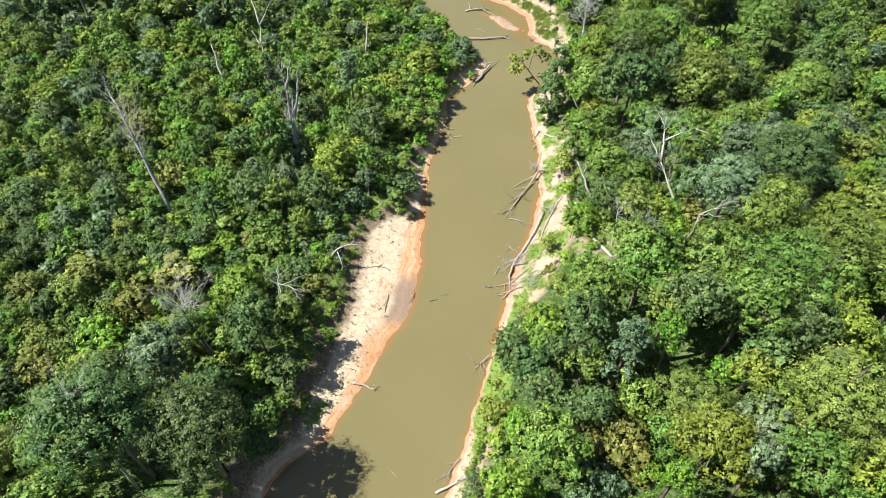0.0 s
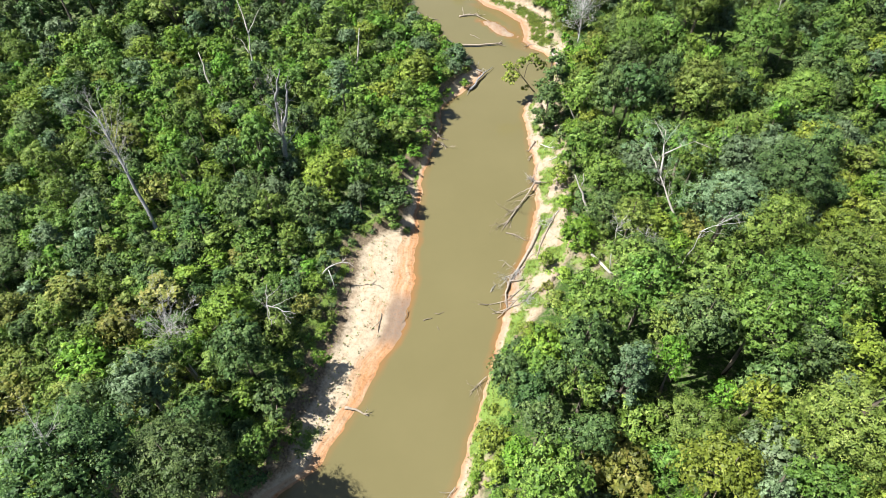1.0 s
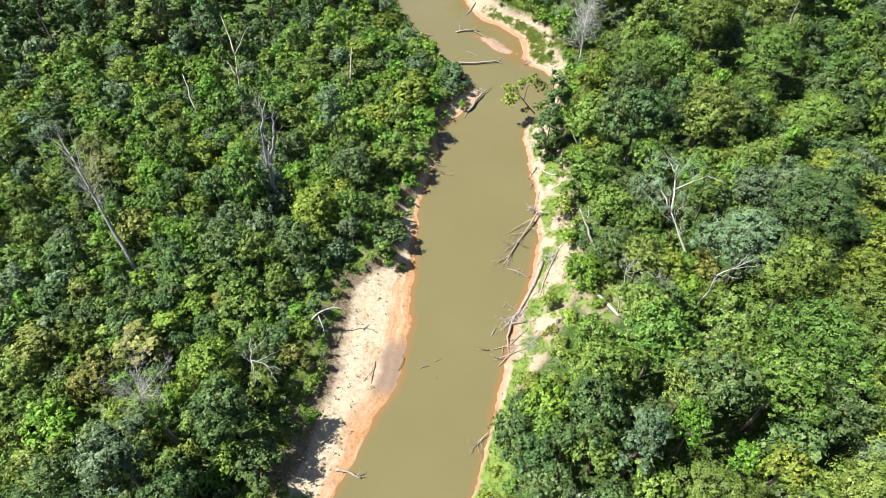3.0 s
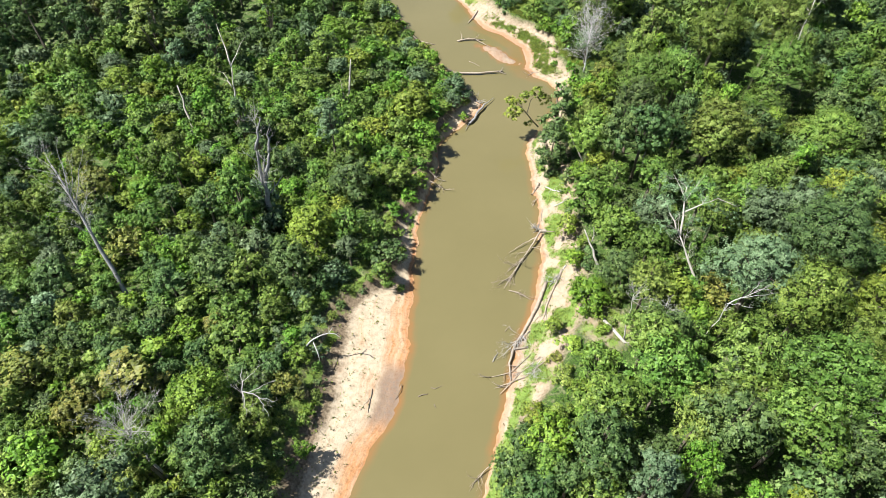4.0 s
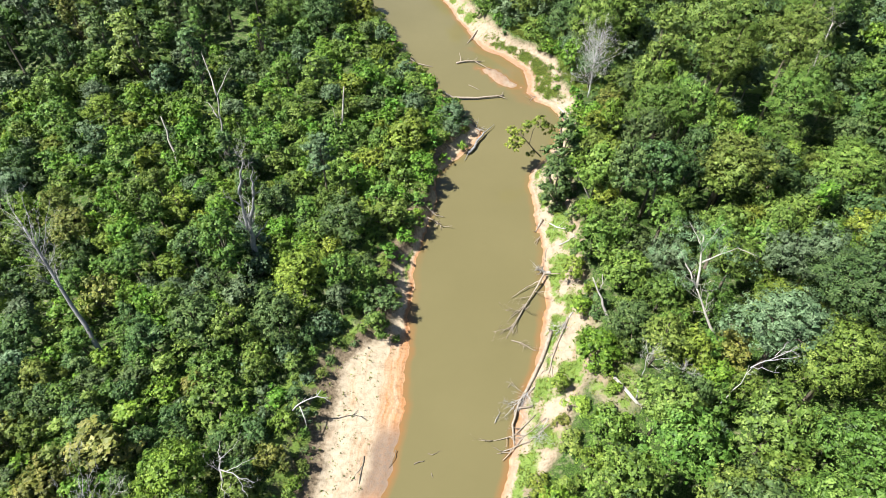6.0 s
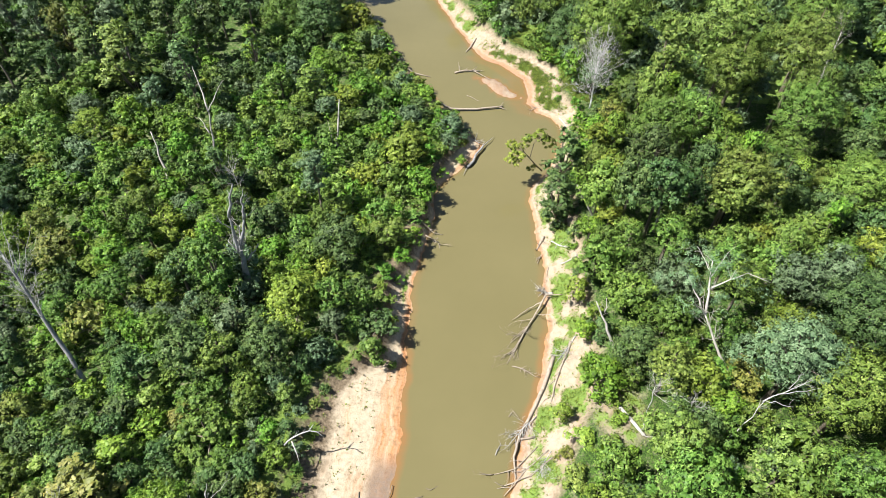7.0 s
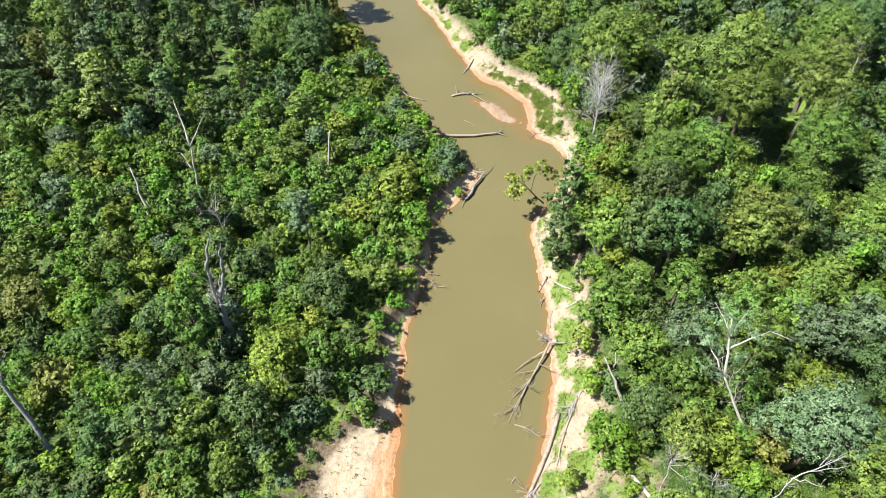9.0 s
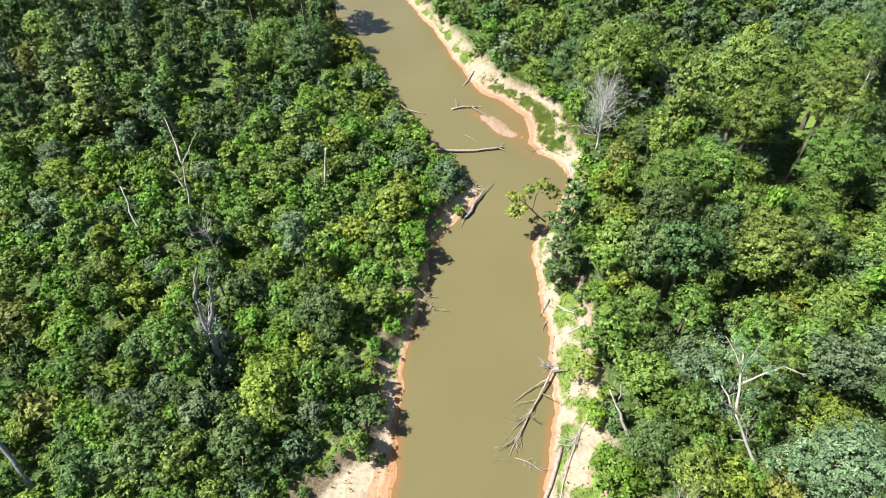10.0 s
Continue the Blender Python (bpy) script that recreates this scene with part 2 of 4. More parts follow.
def ground_material():
    m, nt, bsdf = material("river_bank_ground")

    def attr(name):
        n = nt.nodes.new("ShaderNodeAttribute")
        n.attribute_name = name
        return n.outputs["Fac"]

    big, fine, mid = noise_at(nt, 0.16, 4), noise_at(nt, 5.0, 4), noise_at(nt, 0.9, 5, 0.65)
    coarse = noise_at(nt, 2.2, 4, 0.6)
    # streaks that run along the water's edge
    tc = nt.nodes.new("ShaderNodeTexCoord")
    place = nt.nodes.new("ShaderNodeSeparateXYZ")
    nt.links.new(tc.outputs["Object"], place.inputs[0])
    along = nt.nodes.new("ShaderNodeCombineXYZ")
    nt.links.new(math_node(nt, "MULTIPLY", attr("inland"), 0.8), along.inputs[0])
    nt.links.new(math_node(nt, "MULTIPLY", place.outputs[1], 0.075), along.inputs[1])
    lines = add(nt, "ShaderNodeTexNoise", Scale=1.0, Detail=6.0, Roughness=0.62)
    nt.links.new(along.outputs[0], lines.inputs["Vector"])
    streak = lines.outputs["Fac"]
    pale = ramp(nt, mid, (0.25, (0.300, 0.240, 0.163)), (0.75, (0.410, 0.350, 0.265)))
    red = ramp(nt, coarse, (0.3, (0.235, 0.105, 0.042)), (0.7, (0.345, 0.185, 0.088)))
    redness = math_node(nt, "ADD", attr("wet"), math_node(nt, "MULTIPLY", math_node(nt, "SUBTRACT", math_node(nt, "ADD", math_node(nt, "MULTIPLY", streak, 1.1), math_node(nt, "MULTIPLY", big, 0.35)), 0.76), 2.4), True)
    sand = mix(nt, redness, pale, red)
    specks = math_node(nt, "MULTIPLY", math_node(nt, "SUBTRACT", fine, 0.67), 7.0, True)
    sand = mix(nt, math_node(nt, "MULTIPLY", specks, math_node(nt, "MULTIPLY", mid, 0.9)), sand, (0.12, 0.085, 0.045))
    sand = mix(nt, math_node(nt, "MULTIPLY", attr("silt"), math_node(nt, "ADD", coarse, 0.35), True), sand, (0.150, 0.115, 0.090))
    trod = math_node(nt, "MULTIPLY", math_node(nt, "SUBTRACT", noise_at(nt, 1.5, 6, 0.7), 0.56), 6.0, True)
    sand = mix(nt, math_node(nt, "MULTIPLY", trod, 0.25), sand, (0.205, 0.145, 0.085))
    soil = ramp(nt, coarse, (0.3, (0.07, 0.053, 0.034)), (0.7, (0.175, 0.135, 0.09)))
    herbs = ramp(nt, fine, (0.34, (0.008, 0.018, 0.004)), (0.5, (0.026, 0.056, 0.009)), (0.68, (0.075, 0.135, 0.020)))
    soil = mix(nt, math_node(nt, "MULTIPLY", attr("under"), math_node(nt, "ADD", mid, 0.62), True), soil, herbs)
    grass = ramp(nt, fine, (0.3, (0.065, 0.115, 0.020)), (0.7, (0.14, 0.20, 0.042)))
    edge = math_node(nt, "MULTIPLY", math_node(nt, "SUBTRACT", math_node(nt, "ADD", math_node(nt, "MULTIPLY", mid, 0.6), math_node(nt, "MULTIPLY", coarse, 0.4)), 0.5), 2.6)
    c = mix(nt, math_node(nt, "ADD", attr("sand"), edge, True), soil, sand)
    gr = math_node(nt, "MULTIPLY", math_node(nt, "SUBTRACT", math_node(nt, "ADD", attr("grass"), edge), 0.35), 2.5, True)
    c = mix(nt, gr, c, grass)
    nt.links.new(c, bsdf.inputs["Base Color"])
    bsdf.inputs["Roughness"].default_value = 0.9
    bsdf.inputs["Specular IOR Level"].default_value = 0.2
    bump(nt, bsdf, math_node(nt, "ADD", fine, mid), 0.6, 0.12)
    return m


def build_ground():
    def axis(lo, hi, step, end_lo, end_hi):
        mid = list(np.arange(lo, hi + step * 0.5, step))
        a, b, s = [], [], step
        v = lo
        while v > end_lo:
            s *= 1.35
            v -= s
            a.append(v)
        v, s = hi, step
        while v < end_hi:
            s *= 1.35
            v += s
            b.append(v)
        return np.array(a[::-1] + mid + b)

    xs, ys = axis(-46, 58, 0.7, -2500, 2500), axis(22, 292, 0.8, -2500, 2500)
    X, Y = np.meshgrid(xs, ys)
    Z, dl, dr = land(X, Y)
    nx, ny = len(xs), len(ys)
    verts = np.stack([X.ravel(), Y.ravel(), Z.ravel()], 1)
    i = np.arange(nx * ny).reshape(ny, nx)
    faces = np.stack([i[:-1, :-1].ravel(), i[:-1, 1:].ravel(), i[1:, 1:].ravel(), i[1:, :-1].ravel()], 1)
    me = from_arrays("ground", verts.tolist(), faces.tolist(), ground_material(), True)
    wl, wr = np.interp(Y, BAR_Y, BAR_W), np.interp(Y, BEACH_Y, BEACH_W)
    sand = np.where(dl > -3, 1 - smooth(wl - 0.2, wl + 1.6, dl), np.where(dr > -3, 1 - smooth(wr, wr + 4, dr), 1))
    wet = np.where(dl > -6, 0.95 * (1 - smooth(0.12 * wl, 0.2 + 0.62 * wl, dl)), 1 - smooth(0.0, 1.4 + 4.4 * smooth(178, 188, Y) * (1 - smooth(214, 222, Y)), dr))
    grass = grass_cover(X, Y, dl, dr)
    sand = np.maximum(sand, 0.75 * np.clip(1.3 - ((X - GLADE[0]) / 5.0) ** 2 - ((Y - GLADE[1]) / 6.0) ** 2, 0, 1))
    wet = np.where((np.minimum(-dl, -dr) > 0) & (Z > 0.10), 0.5, wet)
    silt = np.where(dl > -1, (1 - smooth(1.2, 3.2, np.abs(dl - 1.6))) * smooth(66, 70, Y) * (1 - smooth(77, 82, Y)), 0)
    islet = (np.minimum(-dl, -dr) > 0) & (Y > 180) & (Z > -0.2)
    silt = np.where(islet, 0.75, np.where(dr > 0, 0.50, silt))
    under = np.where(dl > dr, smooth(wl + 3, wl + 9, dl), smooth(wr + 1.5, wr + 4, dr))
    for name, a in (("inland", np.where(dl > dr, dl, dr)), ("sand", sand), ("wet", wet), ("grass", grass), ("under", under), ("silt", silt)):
        me.attributes.new(name, "FLOAT", "POINT").data.foreach_set("value", a.ravel().astype(np.float32))
    return tagged(new("ground", me), "sandy river banks of pale and reddish sand under woodland soil", "ground", kind="structure")


def build_water():
    m, nt, bsdf = material("muddy_water")
    n, n2, n3 = noise_at(nt, 0.035, 4), noise_at(nt, 0.5, 3), noise_at(nt, 0.8, 4)
    c = mix(nt, math_node(nt, "MULTIPLY", n2, 0.25), ramp(nt, n, (0.3, (0.100, 0.088, 0.040)), (0.7, (0.114, 0.100, 0.047))), (0.091, 0.082, 0.038))
    shoal = nt.nodes.new("ShaderNodeAttribute")
    shoal.attribute_name = "shoal"
    thin = math_node(nt, "MULTIPLY", shoal.outputs["Fac"], math_node(nt, "ADD", n3, 0.35), True)
    c = mix(nt, thin, c, (0.165, 0.085, 0.034))
    nt.links.new(c, bsdf.inputs["Base Color"])
    bsdf.inputs["Roughness"].default_value = 0.10
    bsdf.inputs["IOR"].default_value = 1.33
    bump(nt, bsdf, noise_at(nt, 1.1, 2), 0.04, 0.05)
    ys = np.arange(-150, 340, 1.5)
    u = np.concatenate([np.linspace(0, 0.22, 9), np.linspace(0.28, 0.72, 12), np.linspace(0.78, 1, 9)])
    lo, hi = left_shore(ys) - 1.6, right_shore(ys) + 1.6
    X = lo[:, None] + (hi - lo)[:, None] * u[None, :]
    Y = np.repeat(ys[:, None], len(u), 1)
    Z, dl, dr = land(X, Y)
    nx, ny = len(u), len(ys)
    i = np.arange(nx * ny).reshape(ny, nx)
    faces = np.stack([i[:-1, :-1].ravel(), i[:-1, 1:].ravel(), i[1:, 1:].ravel(), i[1:, :-1].ravel()], 1)
    me = from_arrays("water", np.stack([X.ravel(), Y.ravel(), np.zeros(X.size)], 1).tolist(), faces.tolist(), m)
    shoal_v = 0.95 * smooth(-0.42, 0.0, Z) * np.clip(np.maximum(smooth(60, 66, Y) * (1 - smooth(93, 110, Y)), smooth(175, 185, Y)) + 0.45, 0, 1)
    me.attributes.new("shoal", "FLOAT", "POINT").data.foreach_set("value", shoal_v.ravel().astype(np.float32))
    return tagged(new("water", me), "still olive-brown muddy river water", "water", kind="structure")


def build_grass():
    """Tufts of blades and low herbs on the banks."""
    rng = np.random.default_rng(3)
    n = 130000
    y = rng.uniform(24, 285, n)
    side = rng.random(n) < 0.5
    x = np.where(side, left_shore(y) - rng.uniform(0.5, 24, n), right_shore(y) + rng.uniform(0.5, 20, n))
    far_y = rng.uniform(178, 226, 30000)
    x, y = np.concatenate([x, right_shore(far_y) + rng.uniform(1.5, 13, 30000)]), np.concatenate([y, far_y])
    n = len(x)
    z, dl, dr = land(x, y)
    keep = rng.random(n) < grass_cover(x, y, dl, dr) * np.where(y > 178, 0.45, 0.55)
    wy = rng.uniform(50, 96, 150)
    wx = left_shore(wy) - np.interp(wy, BAR_Y, BAR_W) * (1 - 0.6 * rng.random(150) ** 1.6)
    x, y, z = np.concatenate([x[keep], wx]), np.concatenate([y[keep], wy]), np.concatenate([z[keep], land(wx, wy)[0]])
    per, m = 4, len(x)
    x, y, z = (np.repeat(v, per) + (rng.normal(0, 0.16, m * per) if k < 2 else 0) for k, v in enumerate((x, y, z)))
    k = m * per
    h, a, lean = rng.uniform(0.15, 0.5, k), rng.uniform(0, 6.283, k), rng.uniform(0.2, 0.9, k)
    w = rng.uniform(0.06, 0.15, k)
    dx, dy = np.cos(a), np.sin(a)
    p0 = np.stack([x - dy * w, y + dx * w, z], 1)
    p1 = np.stack([x + dy * w, y - dx * w, z], 1)
    p2 = np.stack([x + dx * h * lean, y + dy * h * lean, z + h * 0.8], 1)
    i = np.arange(k)
    lie = np.stack([dx * 0.4, dy * 0.4, np.ones(k)], 1)
    me = leaf_mesh("bank_grass", LEAF["lime"], np.concatenate([p0, p1, p2]), np.stack([i, i + k, i + 2 * k], 1), lie / np.linalg.norm(lie, axis=1)[:, None], np.repeat(rng.random(m), per))
    me.materials.append(LEAF["vivid"])
    me.materials.append(LEAF["olive"])
    me.polygons.foreach_set("material_index", rng.choice([0, 0, 0, 2], k).astype(np.int32))
    me.attributes.new("plant", "FLOAT", "FACE").data.foreach_set("value", np.repeat(rng.random(m), per).astype(np.float32))
    tagged(new("bank_grass", me), "bright green grass and low herbs on the sandy banks", "grass", kind="stuff")


build_ground()
build_water()

# ---- plants ----


def rings(path, radii, sides=6):
    """A tapered tube along a path: vertices and faces."""
    verts, faces = [], []
    pts = [Vector(p) for p in path]
    for k, (p, r) in enumerate(zip(pts, radii)):
        d = (pts[min(k + 1, len(pts) - 1)] - pts[max(k - 1, 0)]).normalized()
        u = d.orthogonal().normalized() if abs(d.z) > 0.9 else d.cross(Vector((0, 0, 1))).normalized()
        v = d.cross(u)
        for s in range(sides):
            a = 6.2832 * s / sides
            verts.append(p + (u * math.cos(a) + v * math.sin(a)) * r)
    for k in range(len(pts) - 1):
        for s in range(sides):
            a, b = k * sides + s, k * sides + (s + 1) % sides
            faces.append((a, b, b + sides, a + sides))
    faces.append(tuple(range(sides))[::-1])
    faces.append(tuple(range((len(pts) - 1) * sides, len(pts) * sides)))
    return verts, faces


def joined(tubes):
    verts, faces = [], []
    for v, f in tubes:
        o = len(verts)
        verts += v
        faces += [tuple(i + o for i in q) for q in f]
    return verts, faces


def wander(rng, start, direction, length, steps, bend, lift=0.0):
    p, d = Vector(start), Vector(direction).normalized()
    out = [p.copy()]
    for _ in range(steps):
        d = (d + Vector((rng.uniform(-bend, bend), rng.uniform(-bend, bend), rng.uniform(-bend, bend) + lift))).normalized()
        p = p + d * (length / steps)
        out.append(p.copy())
    return out


def limbs(rng, start, direction, length, radius, levels, fork=3, bend=0.18, lift=0.02, sides=6, spread=0.8):
    """A bare branching limb as tubes."""
    path = wander(rng, start, direction, length, 5 if levels else 3, bend, lift)
    n = len(path)
    tubes = [rings(path, [radius * (1 - 0.75 * k / (n - 1)) for k in range(n)], sides)]
    if levels:
        for j in range(fork):
            k = rng.randint(max(1, n // 3), n - 1)
            base = (path[k] - path[k - 1]).normalized()
            side = Vector((rng.gauss(0, 1), rng.gauss(0, 1), rng.gauss(0.15, 0.8))).normalized()
            tubes += limbs(rng, path[k], base + side * spread, length * rng.uniform(0.35, 0.6), max(0.018, radius * (1 - 0.75 * k / (n - 1)) * 0.65), levels - 1, fork, bend * 1.2, lift, max(3, sides - 1), spread)
    return tubes


def leaf_cloud(seed, lobes, count, size, tilt=0.26, tufts=21):
    """Leaf sprays gathered in tufts over lobes (x, y, z, radius, flatness): vertices, faces, the lie of each spray and the tone of its tuft."""
    rng = np.random.default_rng(seed)
    L = np.array(lobes, float)
    n = len(L)
    td = rng.normal(size=(n, tufts, 3))
    td[..., 2] = np.where(td[..., 2] < -0.2, td[..., 2] * 0.5, td[..., 2] + 0.25)
    td /= np.linalg.norm(td, axis=2)[..., None]
    reach = rng.uniform(0.64, 1.14, (n, tufts))
    scale = np.stack([np.ones(n), np.ones(n), L[:, 4]], 1)
    tc = L[:, None, :3] + td * (reach * L[:, 3:4])[..., None] * scale[:, None, :]
    flat, fd = tc.reshape(-1, 3), td.reshape(-1, 3)
    rad = np.repeat(L[:, 3], tufts) * 0.28
    depth = np.min(np.linalg.norm((flat[:, None, :] - L[None, :, :3]) / (L[:, 3:4] * scale)[None], axis=2), axis=1)
    w = rad ** 2 * np.where(depth > 0.66, 1.0, 0.12) * rng.uniform(0.4, 1.5, len(rad))
    i = rng.choice(len(flat), count, p=w / w.sum())
    g = rng.normal(size=(count, 3))
    g /= np.linalg.norm(g, axis=1)[:, None]
    g *= rng.random((count, 1)) ** 0.45
    p = flat[i] + g * rad[i, None] * np.array([1.0, 1.0, 0.75])
    out = p - np.array([L[:, 0].mean(), L[:, 1].mean(), L[:, 2].min()])
    out /= np.linalg.norm(out, axis=1)[:, None]
    lay = 0.75 * fd[i] + 0.95 * g + 0.75 * out + np.array([0, 0, 0.1])
    nrm = lay + rng.normal(size=(count, 3)) * tilt
    lay /= np.linalg.norm(lay, axis=1)[:, None]
    nrm /= np.linalg.norm(nrm, axis=1)[:, None]
    u = np.cross(nrm, rng.normal(size=(count, 3)))
    u /= np.linalg.norm(u, axis=1)[:, None]
    v = np.cross(nrm, u)
    s = size * rng.uniform(0.5, 1.05, count)[:, None]
    a, b = u * s * 0.66, v * s * rng.uniform(0.42, 0.62, (count, 1))
    verts = np.concatenate([p - a, p + a * 0.7 + b - nrm * s * 0.15, p + a * 0.7 - b])
    k = np.arange(count)
    return verts, np.stack([k, k + count, k + 2 * count], 1), lay, rng.random(len(flat))[i]


def inner_mass(seed, lobes, share=1.0, most=0.50):
    """The close inner leafage of each lobe: further sprays well below its surface, their colour darkened as shade."""
    rng = np.random.default_rng(seed + 90)
    L = np.array(lobes, float)
    L = np.repeat(L, np.clip(share * 16 * L[:, 3] ** 1.6, 6, 52).astype(int), axis=0)
    n = len(L)
    d = rng.normal(size=(n, 3))
    d /= np.linalg.norm(d, axis=1)[:, None]
    rad = L[:, 3] * rng.uniform(0.05, 0.46, n)
    p = L[:, :3] + d * rad[:, None] * np.stack([np.ones(n), np.ones(n), L[:, 4]], 1)
    nrm = d + rng.normal(size=(n, 3)) * 0.5 + np.array([0, 0, 0.4])
    nrm /= np.linalg.norm(nrm, axis=1)[:, None]
    u = np.cross(nrm, rng.normal(size=(n, 3)))
    u /= np.linalg.norm(u, axis=1)[:, None]
    v = np.cross(nrm, u)
    s = (np.minimum(L[:, 3] * 0.6, most) * rng.uniform(0.7, 1.2, n))[:, None]
    verts = np.concatenate([p - u * s, p + u * s * 0.6 + v * s * 0.8, p + u * s * 0.6 - v * s * 0.8])
    k = np.arange(n)
    # tone held under 0.4: the shade inside the crown put into leaf colour
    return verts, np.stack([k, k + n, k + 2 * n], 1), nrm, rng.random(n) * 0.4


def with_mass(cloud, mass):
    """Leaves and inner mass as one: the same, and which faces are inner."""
    (v, t, lay, tone), (mv, mt, ml, inner_shade) = cloud, mass
    return np.concatenate([v, mv]), np.concatenate([t, mt + len(v)]), np.concatenate([lay, ml]), np.concatenate([tone, inner_shade]), np.concatenate([np.zeros(len(t)), np.ones(len(mt))])


def leaf_mesh(name, mat, verts, tri, lay, tone, inner=None):
    me = bpy.data.meshes.new(name)
    me.vertices.add(len(verts))
    me.vertices.foreach_set("co", verts.astype(np.float32).ravel())
    me.loops.add(len(tri) * 3)
    me.loops.foreach_set("vertex_index", tri.astype(np.int32).ravel())
    me.polygons.add(len(tri))
    me.polygons.foreach_set("loop_start", np.arange(0, len(tri) * 3, 3, dtype=np.int32))
    me.materials.append(mat)
    me.update(calc_edges=True)
    me.attributes.new("lay", "FLOAT_VECTOR", "FACE").data.foreach_set("vector", lay.astype(np.float32).ravel())
    me.attributes.new("tuft", "FLOAT", "FACE").data.foreach_set("value", tone.astype(np.float32))
    if inner is not None:
        me.attributes.new("inner", "FLOAT", "FACE").data.foreach_set("value", inner.astype(np.float32))
    return me


def crown_lobes(rng, radius, rise, count, low):
    """Lobes on an uneven dome of that radius whose top is at z = 0 and whose foot is rise below."""
    out = []
    squash = [(rng.uniform(0, 6.28), rng.uniform(0.0, 0.28)) for _ in range(3)]
    for k in range(count):
        f = ((k + 0.5) / count) ** 0.85
        z = low + (1 - low) * f
        a = k * 2.39996 + rng.uniform(-0.5, 0.5)
        edge = 1 + sum(s * math.sin(j * a + p) for j, (p, s) in enumerate(squash, 1))
        r = math.sqrt(max(0.03, 1 - max(0.0, (z - 0.35) / 0.68) ** 2)) * radius * rng.uniform(0.35, 0.85) * edge
        lr = radius * rng.uniform(0.2, 0.42)
        out.append((r * math.cos(a), r * math.sin(a), (z - 1) * rise - lr * 0.55 + rng.uniform(-0.1, 0.06) * rise, lr, rng.uniform(0.6, 0.85)))
    return out


def trunk_mesh(seed, sides=7):
    """A trunk of height 1 and foot radius 1."""
    rng = random.Random(seed)
    ks = (0, 0.04, 0.15, 0.4, 0.7, 1.0)
    return from_arrays("trunk", *rings([(0.6 * rng.uniform(-1, 1) * k, 0.6 * rng.uniform(-1, 1) * k, k) for k in ks], [1.5, 1.1, 0.95, 0.8, 0.6, 0.3], sides), BARK, True)


TRUNKS = [trunk_mesh(k) for k in range(4)]


class Kind:
    """One form of tree: shared meshes of a crown (top at z = 0) and of the limbs in it."""

    def __init__(self, seed, radius, rise, lobes, leaves, size, low=0.12, trunk_r=0.26, far=0.27):
        rng = random.Random(seed)
        self.radius, self.rise, self.trunk_r = radius, rise, trunk_r
        lob = crown_lobes(rng, radius, rise, lobes, low)
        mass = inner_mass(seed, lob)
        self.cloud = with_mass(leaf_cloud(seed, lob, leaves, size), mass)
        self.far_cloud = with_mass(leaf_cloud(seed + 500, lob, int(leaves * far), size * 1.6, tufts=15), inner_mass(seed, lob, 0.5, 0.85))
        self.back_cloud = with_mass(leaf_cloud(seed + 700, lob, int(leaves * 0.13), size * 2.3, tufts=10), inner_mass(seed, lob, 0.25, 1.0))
        tubes = []
        foot = Vector((0, 0, -rise * 0.95))
        for x, y, z, r, f in lob[::3]:
            end = Vector((x, y, z))
            tubes.append(rings([foot, foot.lerp(end, 0.5) + Vector((0, 0, 0.08 * rise)), end], [trunk_r * 0.5, trunk_r * 0.3, trunk_r * 0.1], 4))
        self.limb_mesh = from_arrays("branchwork", *joined(tubes), BARK, True)
        self.crowns = {}

    def crown(self, tone):
        if tone not in self.crowns:
            self.crowns[tone] = leaf_mesh("crown", LEAF[tone], *self.cloud)
        return self.crowns[tone]


FORMS = {
    "huge": [Kind(71, 8.2, 11.5, 64, 11000, 0.34, trunk_r=0.42), Kind(72, 8.6, 10.8, 70, 11400, 0.34, trunk_r=0.42)],
    "big": [Kind(11, 5.2, 7.0, 30, 2900, 0.42), Kind(12, 5.6, 6.2, 34, 3050, 0.42), Kind(13, 4.8, 8.0, 30, 2900, 0.41), Kind(14, 5.4, 7.2, 40, 3200, 0.40)],
    "mid": [Kind(21, 3.6, 5.2, 20, 1500, 0.40), Kind(22, 3.4, 5.8, 20, 1500, 0.40), Kind(23, 3.9, 4.6, 24, 1550, 0.41), Kind(24, 3.6, 5.0, 26, 1600, 0.39)],
    "small": [Kind(31, 2.5, 4.2, 13, 820, 0.37, 0.0, 0.11), Kind(32, 2.8, 3.6, 15, 860, 0.37, 0.0, 0.11), Kind(33, 2.3, 4.8, 14, 840, 0.36, 0.0, 0.11)],
    "shrub": [Kind(41, 1.5, 1.8, 8, 330, 0.34, 0.0, 0.06), Kind(42, 1.8, 1.6, 9, 360, 0.34, 0.0, 0.06)],
    "tall": [Kind(51, 3.0, 9.5, 30, 2500, 0.36), Kind(52, 2.8, 10.5, 30, 2500, 0.36)],
    "column": [Kind(61, 1.7, 11.0, 30, 2600, 0.28, 0.0), Kind(62, 1.9, 10.0, 30, 2600, 0.28, 0.0)],
}
WORDS = {"dark": "dark green", "mid": "mid-green", "vivid": "bright green", "lime": "yellow-green", "grey": "grey-green", "olive": "olive", "olivegreen": "olive-green"}
